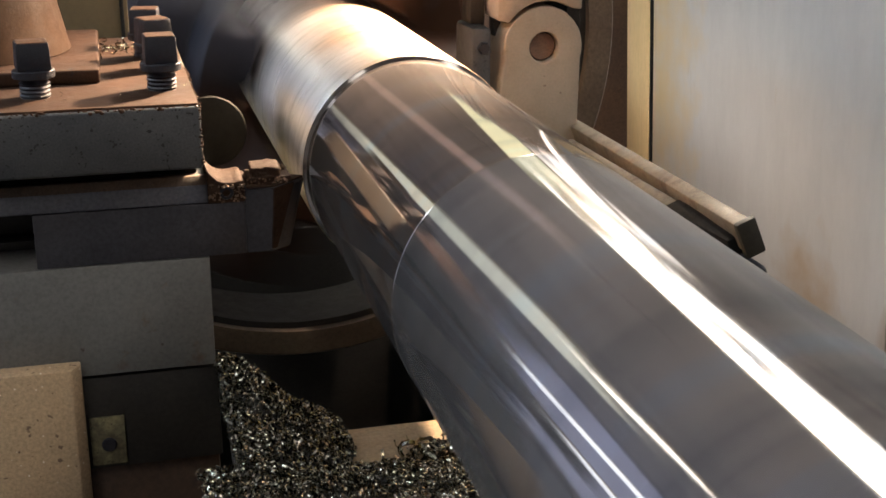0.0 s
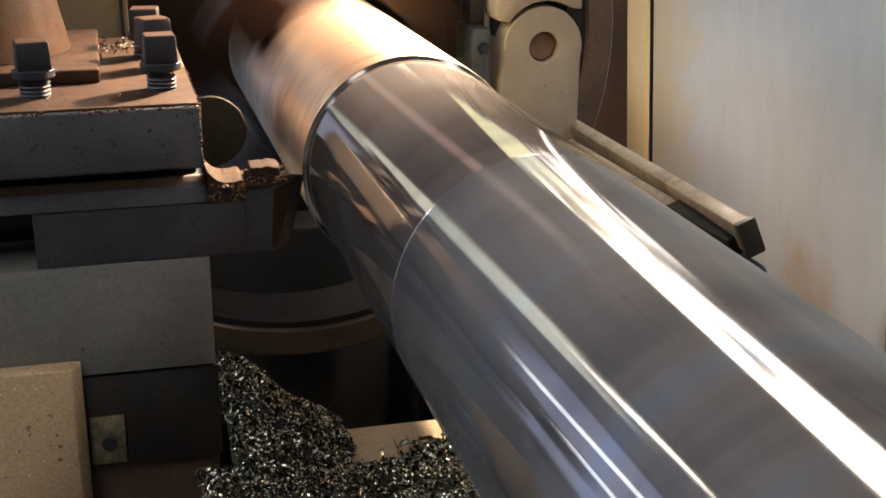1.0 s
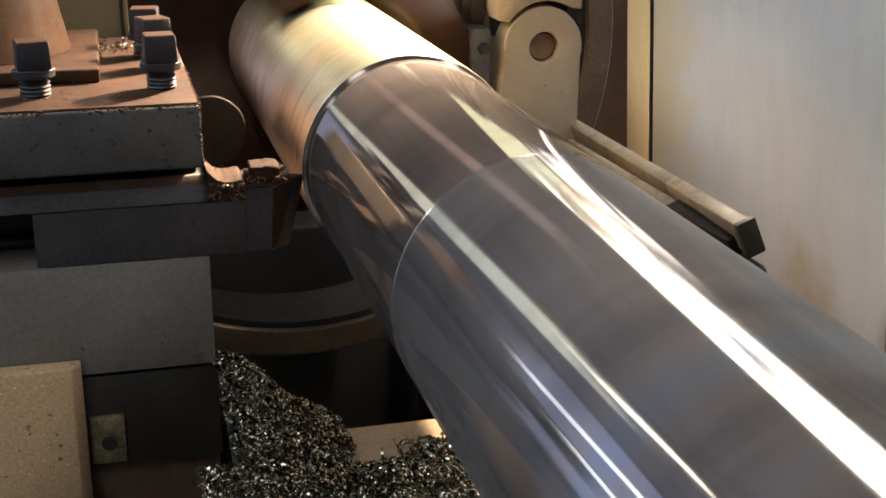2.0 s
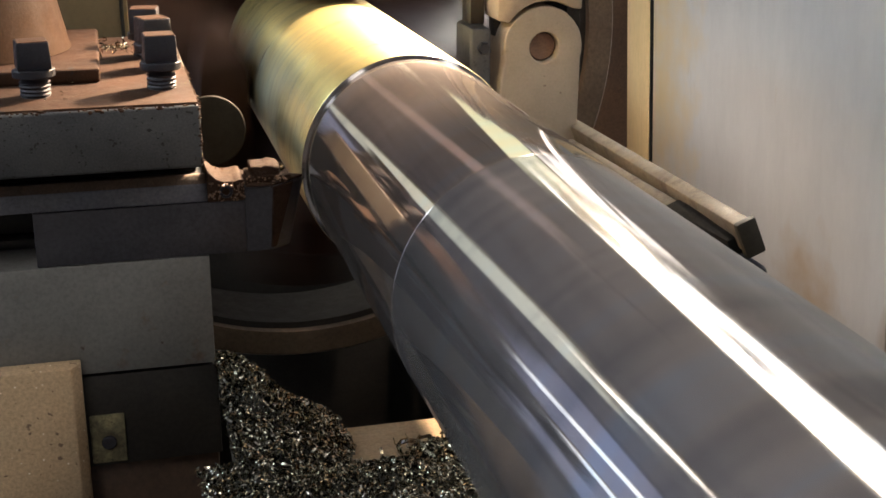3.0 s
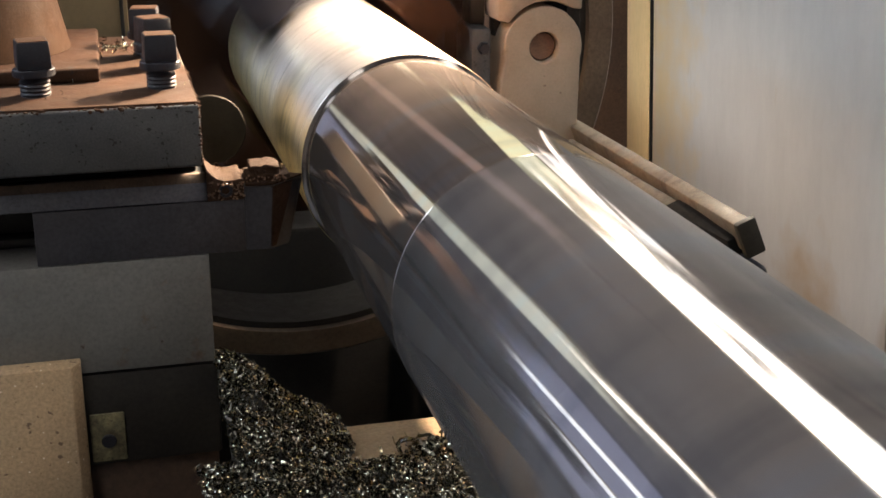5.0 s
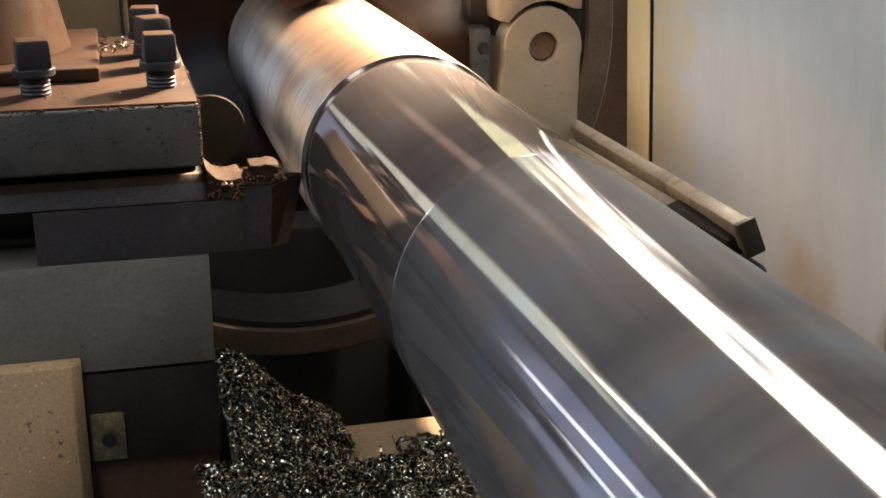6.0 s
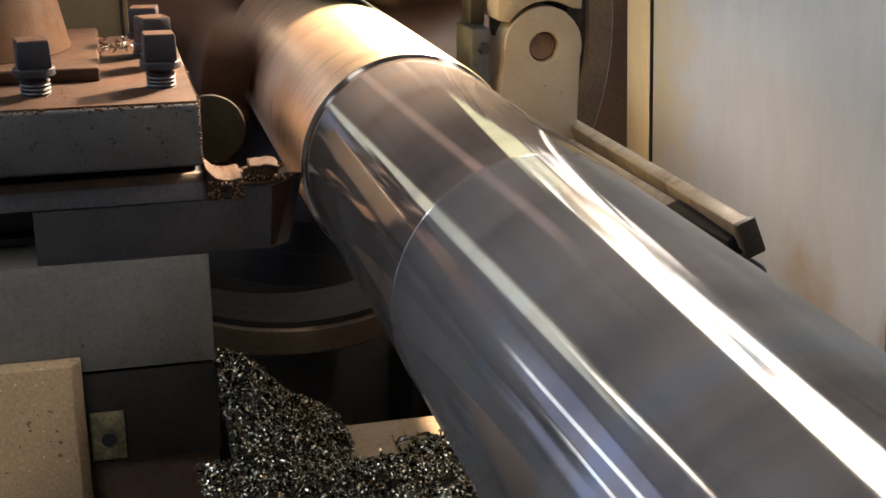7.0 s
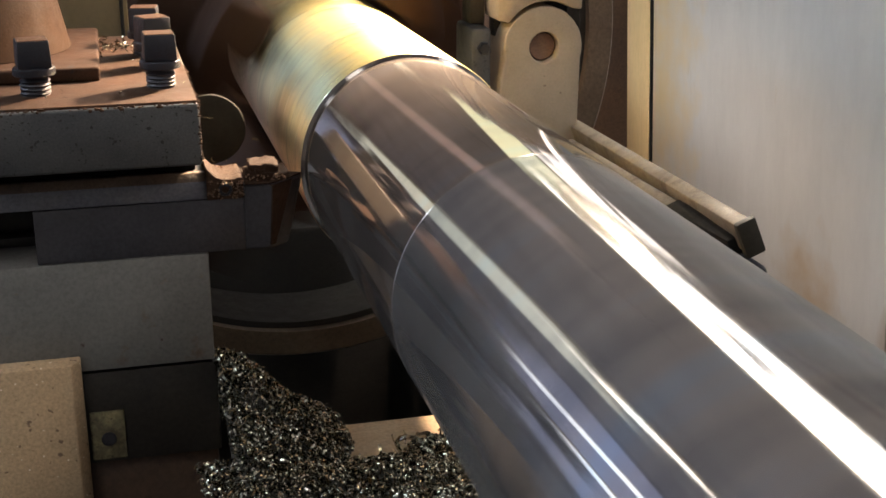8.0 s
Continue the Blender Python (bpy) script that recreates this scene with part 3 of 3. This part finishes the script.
def hinge_arm():
    t = thing("hinged_arm_bracket", "grey painted cast bracket with a pivot hole and long arm", "bracket", (0.2, 1.12, -0.55))
    Y = 1.12
    cx, cz, r = 0.1855, 0.0325, 0.0375
    outline = [(cx - 0.047, -0.6), (cx + 0.034, -0.6), (cx + 0.034, -0.05)] + arc(cx - 0.001, cz, r, -16, 194, 24) + [(cx - 0.047, -0.03)]
    part("pivot_plate", pierced(outline, arc(cx, cz, 0.0138, 0, 345, 23), Y, Y + 0.045), M_PIVOT, t)
    part("pivot_pin", revolve([(0, Y + 0.008), (0.0120, Y + 0.008), (0.0134, Y + 0.010), (0.0134, Y + 0.04), (0, Y + 0.04)], 32, "y", (cx, 0, cz)), M_PIN, t, "rusty pivot pin end")
    top = [(cx - 0.046, 0.2), (cx - 0.046, 0.059)] + arc(cx, cz, 0.0425, 146, 56, 18) + [(cx + 0.034, 0.0665), (cx + 0.034, 0.2)]
    part("upper_link", prism(top, "y", Y - 0.004, Y + 0.04, 0.002), M_PIVOT, t)
    # added black backing, paints the dark of the gap between the links
    part("gap_backing", box(cx - 0.04, cx + 0.032, Y + 0.030, Y + 0.044, 0.04, 0.1, 0.001), M_BLACK, t)
    part("side_plate", box(cx - 0.068, cx - 0.049, Y + 0.004, Y + 0.06, -0.6, 0.052, 0.004), M_BLOCK, t, "dark grey steel side plate")
    part("side_link", box(cx - 0.062, cx - 0.048, Y + 0.03, Y + 0.06, 0.05, 0.2, 0.002), M_DARK, t)
    part("side_bolt", revolve([(0, Y - 0.002), (0.005, Y - 0.002), (0.006, Y), (0.006, Y + 0.004)], 6, "y", (cx - 0.057, 0, 0.034)), M_BOLT, t)
    # the arm grows out of the foot of the plate and leans a little
    part("arm", bar_between((0.2230, 1.135, -0.0500), (0.1800, 0.706, -0.0180), 0.0058, 0.0098, 22), M_ARM, t, "long dirty grey arm")
    part("arm_end", bar_between((0.1800, 0.7055, -0.0185), (0.1797, 0.699, -0.0182), 0.0070, 0.0125, 22), M_BOSS, t, "dark brown end block")
    # solid black bar in place of the shaded gap between arm and bar
    part("arm_gap_shade", bar_between((0.1845, 0.815, -0.043), (0.1815, 0.712, -0.037), 0.006, 0.017, 22), M_GAP_SHADE, t, "black bar painted as the dark gap under the arm")
    part("arm_web", bar_between((0.1900, 1.05, -0.0515), (0.1848, 0.818, -0.0425), 0.005, 0.015, 22), M_ARM, t)
    part("knob", revolve([(0, 0.688), (0.006, 0.688), (0.0078, 0.691), (0.0078, 0.712), (0.005, 0.714), (0, 0.714)], 24, "y", (0.180, 0, -0.040)), M_JAW, t, "round steel knob")


def bed():
    t = thing("lathe_bed", "dark oily cast-iron lathe bed with two ways", "lathe bed", (0, 0.5, -1.1))
    for x0, x1 in ((-0.34, -0.22), (0.22, 0.34)):
        part("way", prism([(x0, -0.47), (x0, -0.44), (x0 + 0.04, -0.42), (x1 - 0.04, -0.42), (x1, -0.44), (x1, -0.47)], "y", -1.8, 1.745, 0.002), M_DARK, t)
        part("side_wall", box(x0 + 0.015, x1 - 0.015, -1.8, 1.74, -0.95, -0.472, 0.003), M_DARK, t)
    for y in (-1.2, -0.4, 0.4, 1.2):
        part("cross_rib", box(-0.232, 0.232, y - 0.03, y + 0.03, -0.9, -0.5, 0.004), M_DARK, t)
    part("base", box(-0.42, 0.42, -1.85, 1.74, -1.1, -0.952, 0.01), M_DARK, t)


# ---- carriage and tool, which creep towards the chuck ----
MOVERS = []


def carriage_thing(*args, **more):
    t = thing(*args, **more)
    MOVERS.append(t)
    return t


def square_bolt(parent, x, y, z, turn, meshes):
    if not meshes:
        prof = [(0, -0.002)]
        for i in range(5):
            h = -0.002 + i * 0.0026
            prof += [(0.0090, h), (0.0100, h + 0.0013)]
        prof += [(0.0084, 0.0112), (0.0084, 0.020), (0, 0.020)]
        meshes["shank"] = finish_mesh("clamp_bolt", revolve(prof, 24, "z"), M_BOLT, 60)
        own = revolve([(0, 0.0132), (0.0130, 0.0132), (0.0135, 0.0138), (0.0135, 0.0178), (0.0127, 0.0186), (0, 0.0186)], 28, "z")
        meshes["collar"] = finish_mesh("collar", own, M_BOLT)
        own = box(-0.0106, 0.0106, -0.0106, 0.0106, 0.0187, 0.0362, 0.0010, 2)
        for v in own.verts:
            if v.co.z > 0.034:
                v.co.x *= 0.95
                v.co.y *= 0.95
        meshes["head"] = finish_mesh("head", own, M_BOLT)
        own = box(-0.0094, 0.0094, -0.0094, 0.0094, 0.0360, 0.0366, 0.0002, 1)
        meshes["dust_layer"] = finish_mesh("dust_layer", own, M_TOP)
    ob = new("clamp_bolt", meshes["shank"])
    ob.parent = parent
    ob.matrix_basis = pose(*(Vector((x, y, z)) - ORIGIN[parent]), 0, 0, turn)
    for n in ("collar", "head", "dust_layer"):
        h = new(n, meshes[n])
        h.parent = ob


def tool_post():
    t = carriage_thing("tool_post", "worn grey steel tool post with a rust-dusted top", "tool post", (-0.30, 0.96, 0.018))
    own = box(-0.41, -0.1465, 0.82, 1.10, 0.0175, 0.0585, 0.0022, 3)
    part("block", own, M_BLOCK, t)
    own = box(-0.409, -0.1475, 0.8225, 1.099, 0.0575, 0.0602, 0.001)
    part("top_plate", own, M_TOP, t, "rust-dusted brown top face")
    # added black filler: stops stray lamplight and paints the gap's shade
    part("gap_filler", box(-0.335, -0.1490, 0.856, 0.899, 0.0056, 0.0172, 0.001), M_GAP_SHADE, t, "black filler painted as the dark gap under the block")
    # dark plate dims the side that the lamp would light too strongly
    part("side_shade", box(-0.1467, -0.1459, 0.8260, 1.0950, 0.0210, 0.0555, 0.0003, 1), M_BOSS, t, "brown side face with shade put into its colour")
    part("core", box(-0.335, -0.20, 0.90, 1.09, -0.0425, 0.0173, 0.003), M_DARK, t)
    rnd = random.Random(31)
    own = bmesh.new()
    for i in range(330):
        u = rnd.random()
        if u < 0.55:
            p, r = (rnd.uniform(-0.405, -0.148), 0.8215 + rnd.uniform(-0.0012, 0.0008), 0.0580 + rnd.uniform(-0.0018, 0.0008)), rnd.uniform(0.0005, 0.0016)
        elif u < 0.8:
            p, r = (-0.1475 + rnd.uniform(-0.0008, 0.0006), 0.8212 + rnd.uniform(-0.0006, 0.0015), rnd.uniform(0.019, 0.058)), rnd.uniform(0.0005, 0.0013)
        else:
            p, r = (-0.1475 + rnd.uniform(-0.001, 0.0004), rnd.uniform(0.822, 0.95), 0.0585 + rnd.uniform(-0.001, 0.001)), rnd.uniform(0.0006, 0.0016)
        tmp = bmesh.new()
        bmesh.ops.create_icosphere(tmp, subdivisions=1, radius=r)
        k = Vector((rnd.uniform(0.7, 2.2), rnd.uniform(0.5, 1), rnd.uniform(0.5, 1.1)))
        for v in tmp.verts:
            v.co = Vector(p) + v.co * k
        own = joined(own, tmp)
    part("caked_edge", own, M_TOP, t, "rust-caked chipped edges")
    meshes = {}
    for x, y, z, a in ((-0.2475, 0.866, 0.06, 8), (-0.1672, 0.873, 0.06, 3), (-0.1680, 0.950, 0.06, 20), (-0.1715, 1.003, 0.06, -8)):
        square_bolt(t, x, y, z, a, meshes)
    own = box(-0.409, -0.2066, 0.903, 1.085, 0.0600, 0.0700, 0.0022, 3)
    part("hub_plate", own, M_TOP, t, "dusty square plate under the hub")
    own = revolve([(0, 0.0706), (0.079, 0.0706), (0.078, 0.074), (0.070, 0.112), (0.066, 0.118), (0, 0.118)], 64, "z", (-0.305, 1.0, 0))
    part("locking_hub", own, M_HUB, t, "brown tapered locking hub")


def packing_strip():
    t = carriage_thing("packing_strip", "blue-grey steel packing strip clamped over the tool", "packing strip", (-0.3, 0.87, -0.0125))
    part("strip", prism([(0.8445, -0.0122), (0.8445, 0.0002), (0.8480, 0.0020), (0.905, 0.0020), (0.905, -0.0122)], "x", -0.34, -0.1435, 0.0007), M_STRIP, t)
    # dust on the lit edge, coloured lighter to stand out from the shade behind
    part("dust_lip", prism([(0.8443, 0.0002), (0.8480, 0.0058), (0.8520, 0.0058), (0.8520, 0.0012)], "x", -0.339, -0.1438, 0.0005), M_STRIPDUST, t, "brown dust on the front edge")
    # the block's shade on the strip's top is painted as a dark face
    part("shaded_face", box(-0.339, -0.1440, 0.8525, 0.904, 0.0016, 0.0052, 0.0005), M_BOSS, t, "dark brown top face with shade in its colour")


def turning_tool():
    t = carriage_thing("turning_tool", "dark steel turning tool with a chip-covered rusty tip", "turning tool", (-0.17, 0.86, -0.046))
    part("shank", box(-0.2560, -0.1193, 0.8425, 0.887, -0.0490, -0.0125, 0.0006), M_TOOL, t)
    # the head narrows towards the tip
    own = bmesh.new()
    lo = [(-0.1192, 0.8425), (-0.1020, 0.8415), (-0.0885, 0.852), (-0.0905, 0.872), (-0.1192, 0.885)]
    hi = [(-0.1192, 0.8415), (-0.1000, 0.8350), (-0.0800, 0.8530), (-0.0765, 0.8575), (-0.1192, 0.885)]
    vs = [own.verts.new((x, y, -0.0490)) for x, y in [lo[0], lo[1], lo[2], lo[3], lo[4]]]
    ws = [own.verts.new((x, y, -0.0025)) for x, y in hi]
    own.faces.new(vs)
    own.faces.new(ws[::-1])
    for i in range(5):
        own.faces.new((vs[i], vs[(i + 1) % 5], ws[(i + 1) % 5], ws[i]))
    bmesh.ops.bevel(own, geom=own.edges[:], offset=0.0009, segments=2, affect="EDGES")
    part("head", own, M_TOOL, t)
    own = bmesh.new()
    f = [own.verts.new(v) for v in ((-0.1000, 0.8346, -0.0030), (-0.0850, 0.8482, -0.0030), (-0.0985, 0.8430, -0.0465), (-0.1017, 0.8402, -0.0465))]
    g = [own.verts.new(v.co + Vector((-0.002, 0.002, 0))) for v in f]
    own.faces.new(f)
    own.faces.new(g[::-1])
    for i in range(4):
        own.faces.new((f[i], f[(i + 1) % 4], g[(i + 1) % 4], g[i]))
    part("end_face", own, M_RUST, t, "rust-brown slanting end face")
    # worn rusty deck of the tip, with caked chips
    own = prism([(-0.1185, 0.8375), (-0.1005, 0.8362), (-0.0815, 0.8530), (-0.0775, 0.8572), (-0.1185, 0.88)], "z", -0.0024, -0.0008, 0.0005)
    part("tip_deck", own, M_RUST, t, "rusty worn tip face")
    own = None
    for lump in ((-0.1165, -0.0880, 0.8425, 0.868, -0.0012, 0.0034), (-0.1140, -0.0945, 0.8440, 0.864, 0.0022, 0.0098), (-0.1120, -0.1040, 0.8430, 0.852, 0.0020, 0.0070)):
        block = box(*lump, 0.0009, 2)
        bmesh.ops.subdivide_edges(block, edges=block.edges[:], cuts=5, use_grid_fill=True)
        for v in block.verts:
            v.co += Vector((noise.noise(v.co * 330), noise.noise(v.co * 330 + Vector((9, 0, 0))), noise.noise(v.co * 240 + Vector((0, 9, 0))))) * 0.0016
        own = joined(own, block)
    part("caked_lump", own, M_RUST, t, "rusty caked chips on the tip")
    # clamp piece with its socket screw
    own = prism([(-0.1435, -0.0124), (-0.1190, -0.0124), (-0.1190, 0.0015), (-0.122, 0.0022), (-0.126, 0.0012), (-0.132, 0.0012), (-0.137, 0.0030), (-0.1405, 0.0065), (-0.1435, 0.0105)], "y", 0.842, 0.88, 0.0006)
    part("clamp_piece", own, M_CLAMP, t, "rust-coloured clamp piece")
    own = revolve([(0.0026, 0.8405), (0.0042, 0.8405), (0.0046, 0.8412), (0.0046, 0.846), (0.0026, 0.846)], 20, "y", (-0.1312, 0, -0.0055), True)
    s = part("screw", own, M_BOLT, t)
    part("socket", revolve([(0, 0.8436), (0.0026, 0.8436), (0.0026, 0.8452), (0, 0.8452)], 6, "y", (-0.1312, 0, -0.0055)), M_BLACK, s)
    rnd = random.Random(5)
    own = bmesh.new()
    for i in range(120):
        p = (rnd.uniform(-0.143, -0.119), 0.8415 - rnd.uniform(0, 0.0012), rnd.uniform(-0.0118, 0.001))
        if i > 80:
            p = (rnd.uniform(-0.117, -0.089), 0.8420 - rnd.uniform(0, 0.001), rnd.uniform(-0.0015, 0.0035))
        elif (p[0] + 0.1312) ** 2 + (p[2] + 0.0055) ** 2 < 0.0036 ** 2:
            continue
        tmp = bmesh.new()
        bmesh.ops.create_icosphere(tmp, subdivisions=1, radius=rnd.uniform(0.0004, 0.0011))
        for v in tmp.verts:
            v.co = Vector(p) + v.co * rnd.uniform(0.6, 1.3)
        own = joined(own, tmp)
    # grit is coloured lighter than the seat to carry light on the front
    part("grit", own, M_GRIT, t, "rusty grit with front light in its colour")


def slides():
    t = carriage_thing("compound_slide", "grey scraped cast-iron slide block under the tool post", "slide block", (-0.32, 0.95, -0.12))
    part("block", box(-0.34, -0.1448, 0.8415, 1.10, -0.1275, -0.0495, 0.0012, 2), M_SLIDE, t)
    part("seat_plate", box(-0.34, -0.1475, 0.888, 1.09, -0.0494, -0.0430, 0.0006), M_DARK, t)
    t = carriage_thing("cross_slide", "black oily cross slide block with a brass wiper plate", "slide block", (-0.32, 0.95, -0.19))
    part("block", box(-0.34, -0.1432, 0.844, 1.12, -0.1985, -0.1300, 0.0015), M_DARK, t)
    p = part("wiper_plate", box(-0.2325, -0.2090, 0.8414, 0.8442, -0.1950, -0.1590, 0.001), M_BRASS, t, "oily yellowish wiper plate")
    part("screw", revolve([(0, 0.8397), (0.0042, 0.8397), (0.0052, 0.8405), (0.0052, 0.8415)], 18, "y", (-0.2205, 0, -0.1795)), M_BOLT, p)
    part("lower_rail", box(-0.34, -0.1450, 0.852, 1.12, -0.40, -0.1995, 0.002), M_BROWN, t, "brown oily lower rail")
    t = carriage_thing("stop_block", "gritty beige painted block beside the slides", "block", (-0.38, 0.80, -0.26))
    part("block", prism([(-0.34, 0.824), (-0.2405, 0.824), (-0.2345, 0.834), (-0.2345, 0.8410), (-0.34, 0.8410)], "z", -0.40, -0.1150, 0.0012), M_BEIGE, t)
    t = carriage_thing("lathe_saddle", "brown oily saddle of the lathe with a wiped plate", "saddle", (0, 0.75, -0.42))
    part("wing_plate", box(-0.120, 0.30, 0.45, 0.866, -0.235, -0.2002, 0.003), M_SADDLE, t, "wiped beige-brown plate")
    part("apron", box(-0.62, -0.56, 0.46, 1.14, -0.62, -0.2365, 0.006), M_DARK, t)
    part("web", box(-0.14, 0.198, 0.50, 0.849, -0.4195, -0.2355, 0.003), M_DARK, t)
    part("way_guide", box(-0.36, -0.20, 0.46, 1.14, -0.4195, -0.4005, 0.003), M_DARK, t)
    part("way_guide", box(0.20, 0.30, 0.46, 0.86, -0.4195, -0.2355, 0.003), M_DARK, t)
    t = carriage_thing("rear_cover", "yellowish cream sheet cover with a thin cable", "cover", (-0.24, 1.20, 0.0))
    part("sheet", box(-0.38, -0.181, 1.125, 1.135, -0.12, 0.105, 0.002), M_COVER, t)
    part("cable", revolve([(0.0016, 0.03), (0.0016, 0.104)], 8, "z", (-0.186, 1.122, 0)), M_BLACK, t)
    t = carriage_thing("round_boss", "dark brown round boss beside the tool post", "boss", (-0.14, 0.99, -0.02))
    part("boss", revolve([(0, 1.021), (0.0275, 1.021), (0.0285, 1.0218), (0.015, 1.045), (0, 1.045)], 48, "y", (-0.126, 0, -0.005)), M_BOSS, t)


def chip_height(x, y):
    """Height of the chip heap over the saddle plate."""
    h = float(np.interp(x, (-0.142, -0.122, -0.108, -0.095, -0.075, -0.060, -0.050), (0.069, 0.065, 0.051, 0.038, 0.020, 0.005, 0.0)))
    h *= max(0.0, min(1.0, (0.90 - y) / 0.045)) if y > 0.855 else 1.0
    foot = max(0.0, min(1.0, (0.035 - x) / 0.05)) * max(0.0, min(1.0, (0.80 - y) / 0.05))
    h = max(h * max(0.35, min(1.0, (y - 0.60) / 0.22)), 0.020 * foot)
    return h + (0.006 * noise.noise((x * 45, y * 45, 0)) if h > 0.002 else 0)


def curl(rnd, verts, faces, p, size):
    """One curled chip: a thin bent ribbon."""
    r, w, n = size * rnd.uniform(0.4, 0.85), size * rnd.uniform(0.14, 0.3), 5
    span = rnd.uniform(1.4, 4.4)
    q = Euler((rnd.uniform(0, 6.3), rnd.uniform(0, 6.3), rnd.uniform(0, 6.3))).to_matrix()
    i0 = len(verts)
    for k in range(n + 1):
        a = span * k / n
        for s in (-1, 1):
            verts.append(Vector(p) + q @ Vector((r * math.cos(a), r * math.sin(a), s * w / 2 + 0.15 * size * k / n)))
    for k in range(n):
        j = i0 + 2 * k
        faces.append((j, j + 1, j + 3, j + 2))


def ribbons(name, seed, count, where, size):
    rnd = random.Random(seed)
    verts, faces = [], []
    while count:
        p = where(rnd)
        if p:
            curl(rnd, verts, faces, p, rnd.uniform(*size))
            count -= 1
    me = bpy.data.meshes.new(name)
    me.from_pydata([tuple(v) for v in verts], [], faces)
    for f in me.polygons:
        f.use_smooth = True
    me.materials.append(M_CHIP)
    return me


def chips():
    def on_heap(rnd):
        x, y = rnd.uniform(-0.165, 0.05), rnd.uniform(0.58, 0.93)
        if x < -0.1435 and y > 0.74:
            return None
        h = chip_height(x, y)
        return (x, y, -0.2 + h + rnd.uniform(-0.001, 0.003)) if h > 0.0015 else None

    t = tagged(new("chip_heap", ribbons("chip_heap", 3, 26000, on_heap, (0.0026, 0.0056))), "heap of small curly steel chips on the saddle", "metal chips", "", "stuff")
    MOVERS.append(t)
    # core of the heap, dark so that gaps between the chips look shaded
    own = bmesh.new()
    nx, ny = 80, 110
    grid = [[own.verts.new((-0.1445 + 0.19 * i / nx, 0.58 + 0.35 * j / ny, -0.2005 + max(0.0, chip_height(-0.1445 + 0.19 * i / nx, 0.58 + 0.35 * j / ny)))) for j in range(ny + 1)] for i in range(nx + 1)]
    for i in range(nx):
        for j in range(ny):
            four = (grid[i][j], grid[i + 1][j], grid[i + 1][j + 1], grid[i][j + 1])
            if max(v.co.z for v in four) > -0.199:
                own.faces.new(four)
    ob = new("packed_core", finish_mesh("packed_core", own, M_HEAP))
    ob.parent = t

    def on_plate(rnd):
        x, y = rnd.gauss(0.003, 0.017), rnd.gauss(0.802, 0.009)
        return (x, y, -0.1975 + rnd.uniform(0, 0.008)) if y < 0.86 else None

    MOVERS.append(tagged(new("loose_chips", ribbons("loose_chips", 8, 130, on_plate, (0.004, 0.014))), "loose bright curly chips on the wiped plate", "metal chips", "", "stuff"))

    def on_post(rnd):
        x, y = (rnd.gauss(-0.193, 0.008), rnd.gauss(1.035, 0.01)) if rnd.random() < 0.6 else (rnd.uniform(-0.25, -0.15), rnd.uniform(0.84, 1.08))
        return (x, y, 0.0612 + rnd.uniform(0, 0.002))

    MOVERS.append(tagged(new("post_chips", ribbons("post_chips", 9, 120, on_post, (0.002, 0.0055))), "few small chips lying on the tool post", "metal chips", "", "stuff"))


FLIERS = []


def flying_chips():
    """Chips that break away at the tip now and then and land on the packing strip."""
    rnd = random.Random(21)
    for burst in (0.03, 0.93, 2.2, 3.83, 4.43, 5.3, 6.93, 7.03, 7.92):
        for k in range(4):
            verts, faces = [], []
            curl(rnd, verts, faces, (0, 0, 0), rnd.uniform(0.0022, 0.0042))
            me = bpy.data.meshes.new("flying_chip")
            me.from_pydata([tuple(v) for v in verts], [], faces)
            me.materials.append(M_CHIP)
            ob = tagged(new("flying_chip", me), "tiny bright steel chip thrown off the tool tip", "metal chip", "chips thrown off the tool")
            go = max(0.0, burst + rnd.uniform(-0.03, 0.03))
            FLIERS.append((ob, go, rnd.uniform(-0.6, -0.2), rnd.uniform(-0.05, 0.15), rnd.uniform(0.5, 1.05), rnd.uniform(-50, 50), rnd.uniform(0, 90)))


room()
lights()
bed()
chuck = chuck_and_headstock()
bar, skin = steel_bar()
guard_wall()
hinge_arm()
tool_post()
packing_strip()
turning_tool()
slides()
chips()
flying_chips()

TURN = 0.3142   # seconds for one turn of the spindle
CREEP = 0.0085  # metres that the carriage goes in the clip


def motions():
    for spun in (bar, chuck):
        at = spun.location.copy()
        walk(spun, [(k / FPS, pose(at.x, at.y, at.z, 0, -360 * k / FPS / TURN, 0)) for k in range(8 * FPS + 1)])
    walk(skin, [(t, pose(0, CREEP * t / 8, 0)) for t in (0, 4, 8)])
    for ob, go, vx, vy, vz, spin, a in FLIERS:
        rows = []
        for k in range(8 * FPS + 1):
            t = k / FPS
            u = min(max(0.0, t - go), 2 * vz / 9.81)
            z = vz * u - 4.905 * u * u
            rows.append((t, pose(-0.092 + vx * u, 0.857 + vy * u + CREEP * t / 8, 0.0052 + max(0.0, z), a + spin * u * FPS, a * 2, spin * u * FPS)))
        first = next((i for i, r in enumerate(rows) if r[0] > go), 1)
        last = min(first + 8, len(rows) - 1)
        walk(ob, [rows[0]] * (first > 1) + rows[max(first - 1, 0):last + 1] + [rows[-1]] * (last < len(rows) - 1))
    for ob in MOVERS:
        at = ob.location.copy()
        walk(ob, [(t, pose(at.x, at.y + CREEP * t / 8, at.z)) for t in (0, 4, 8)])


motions()
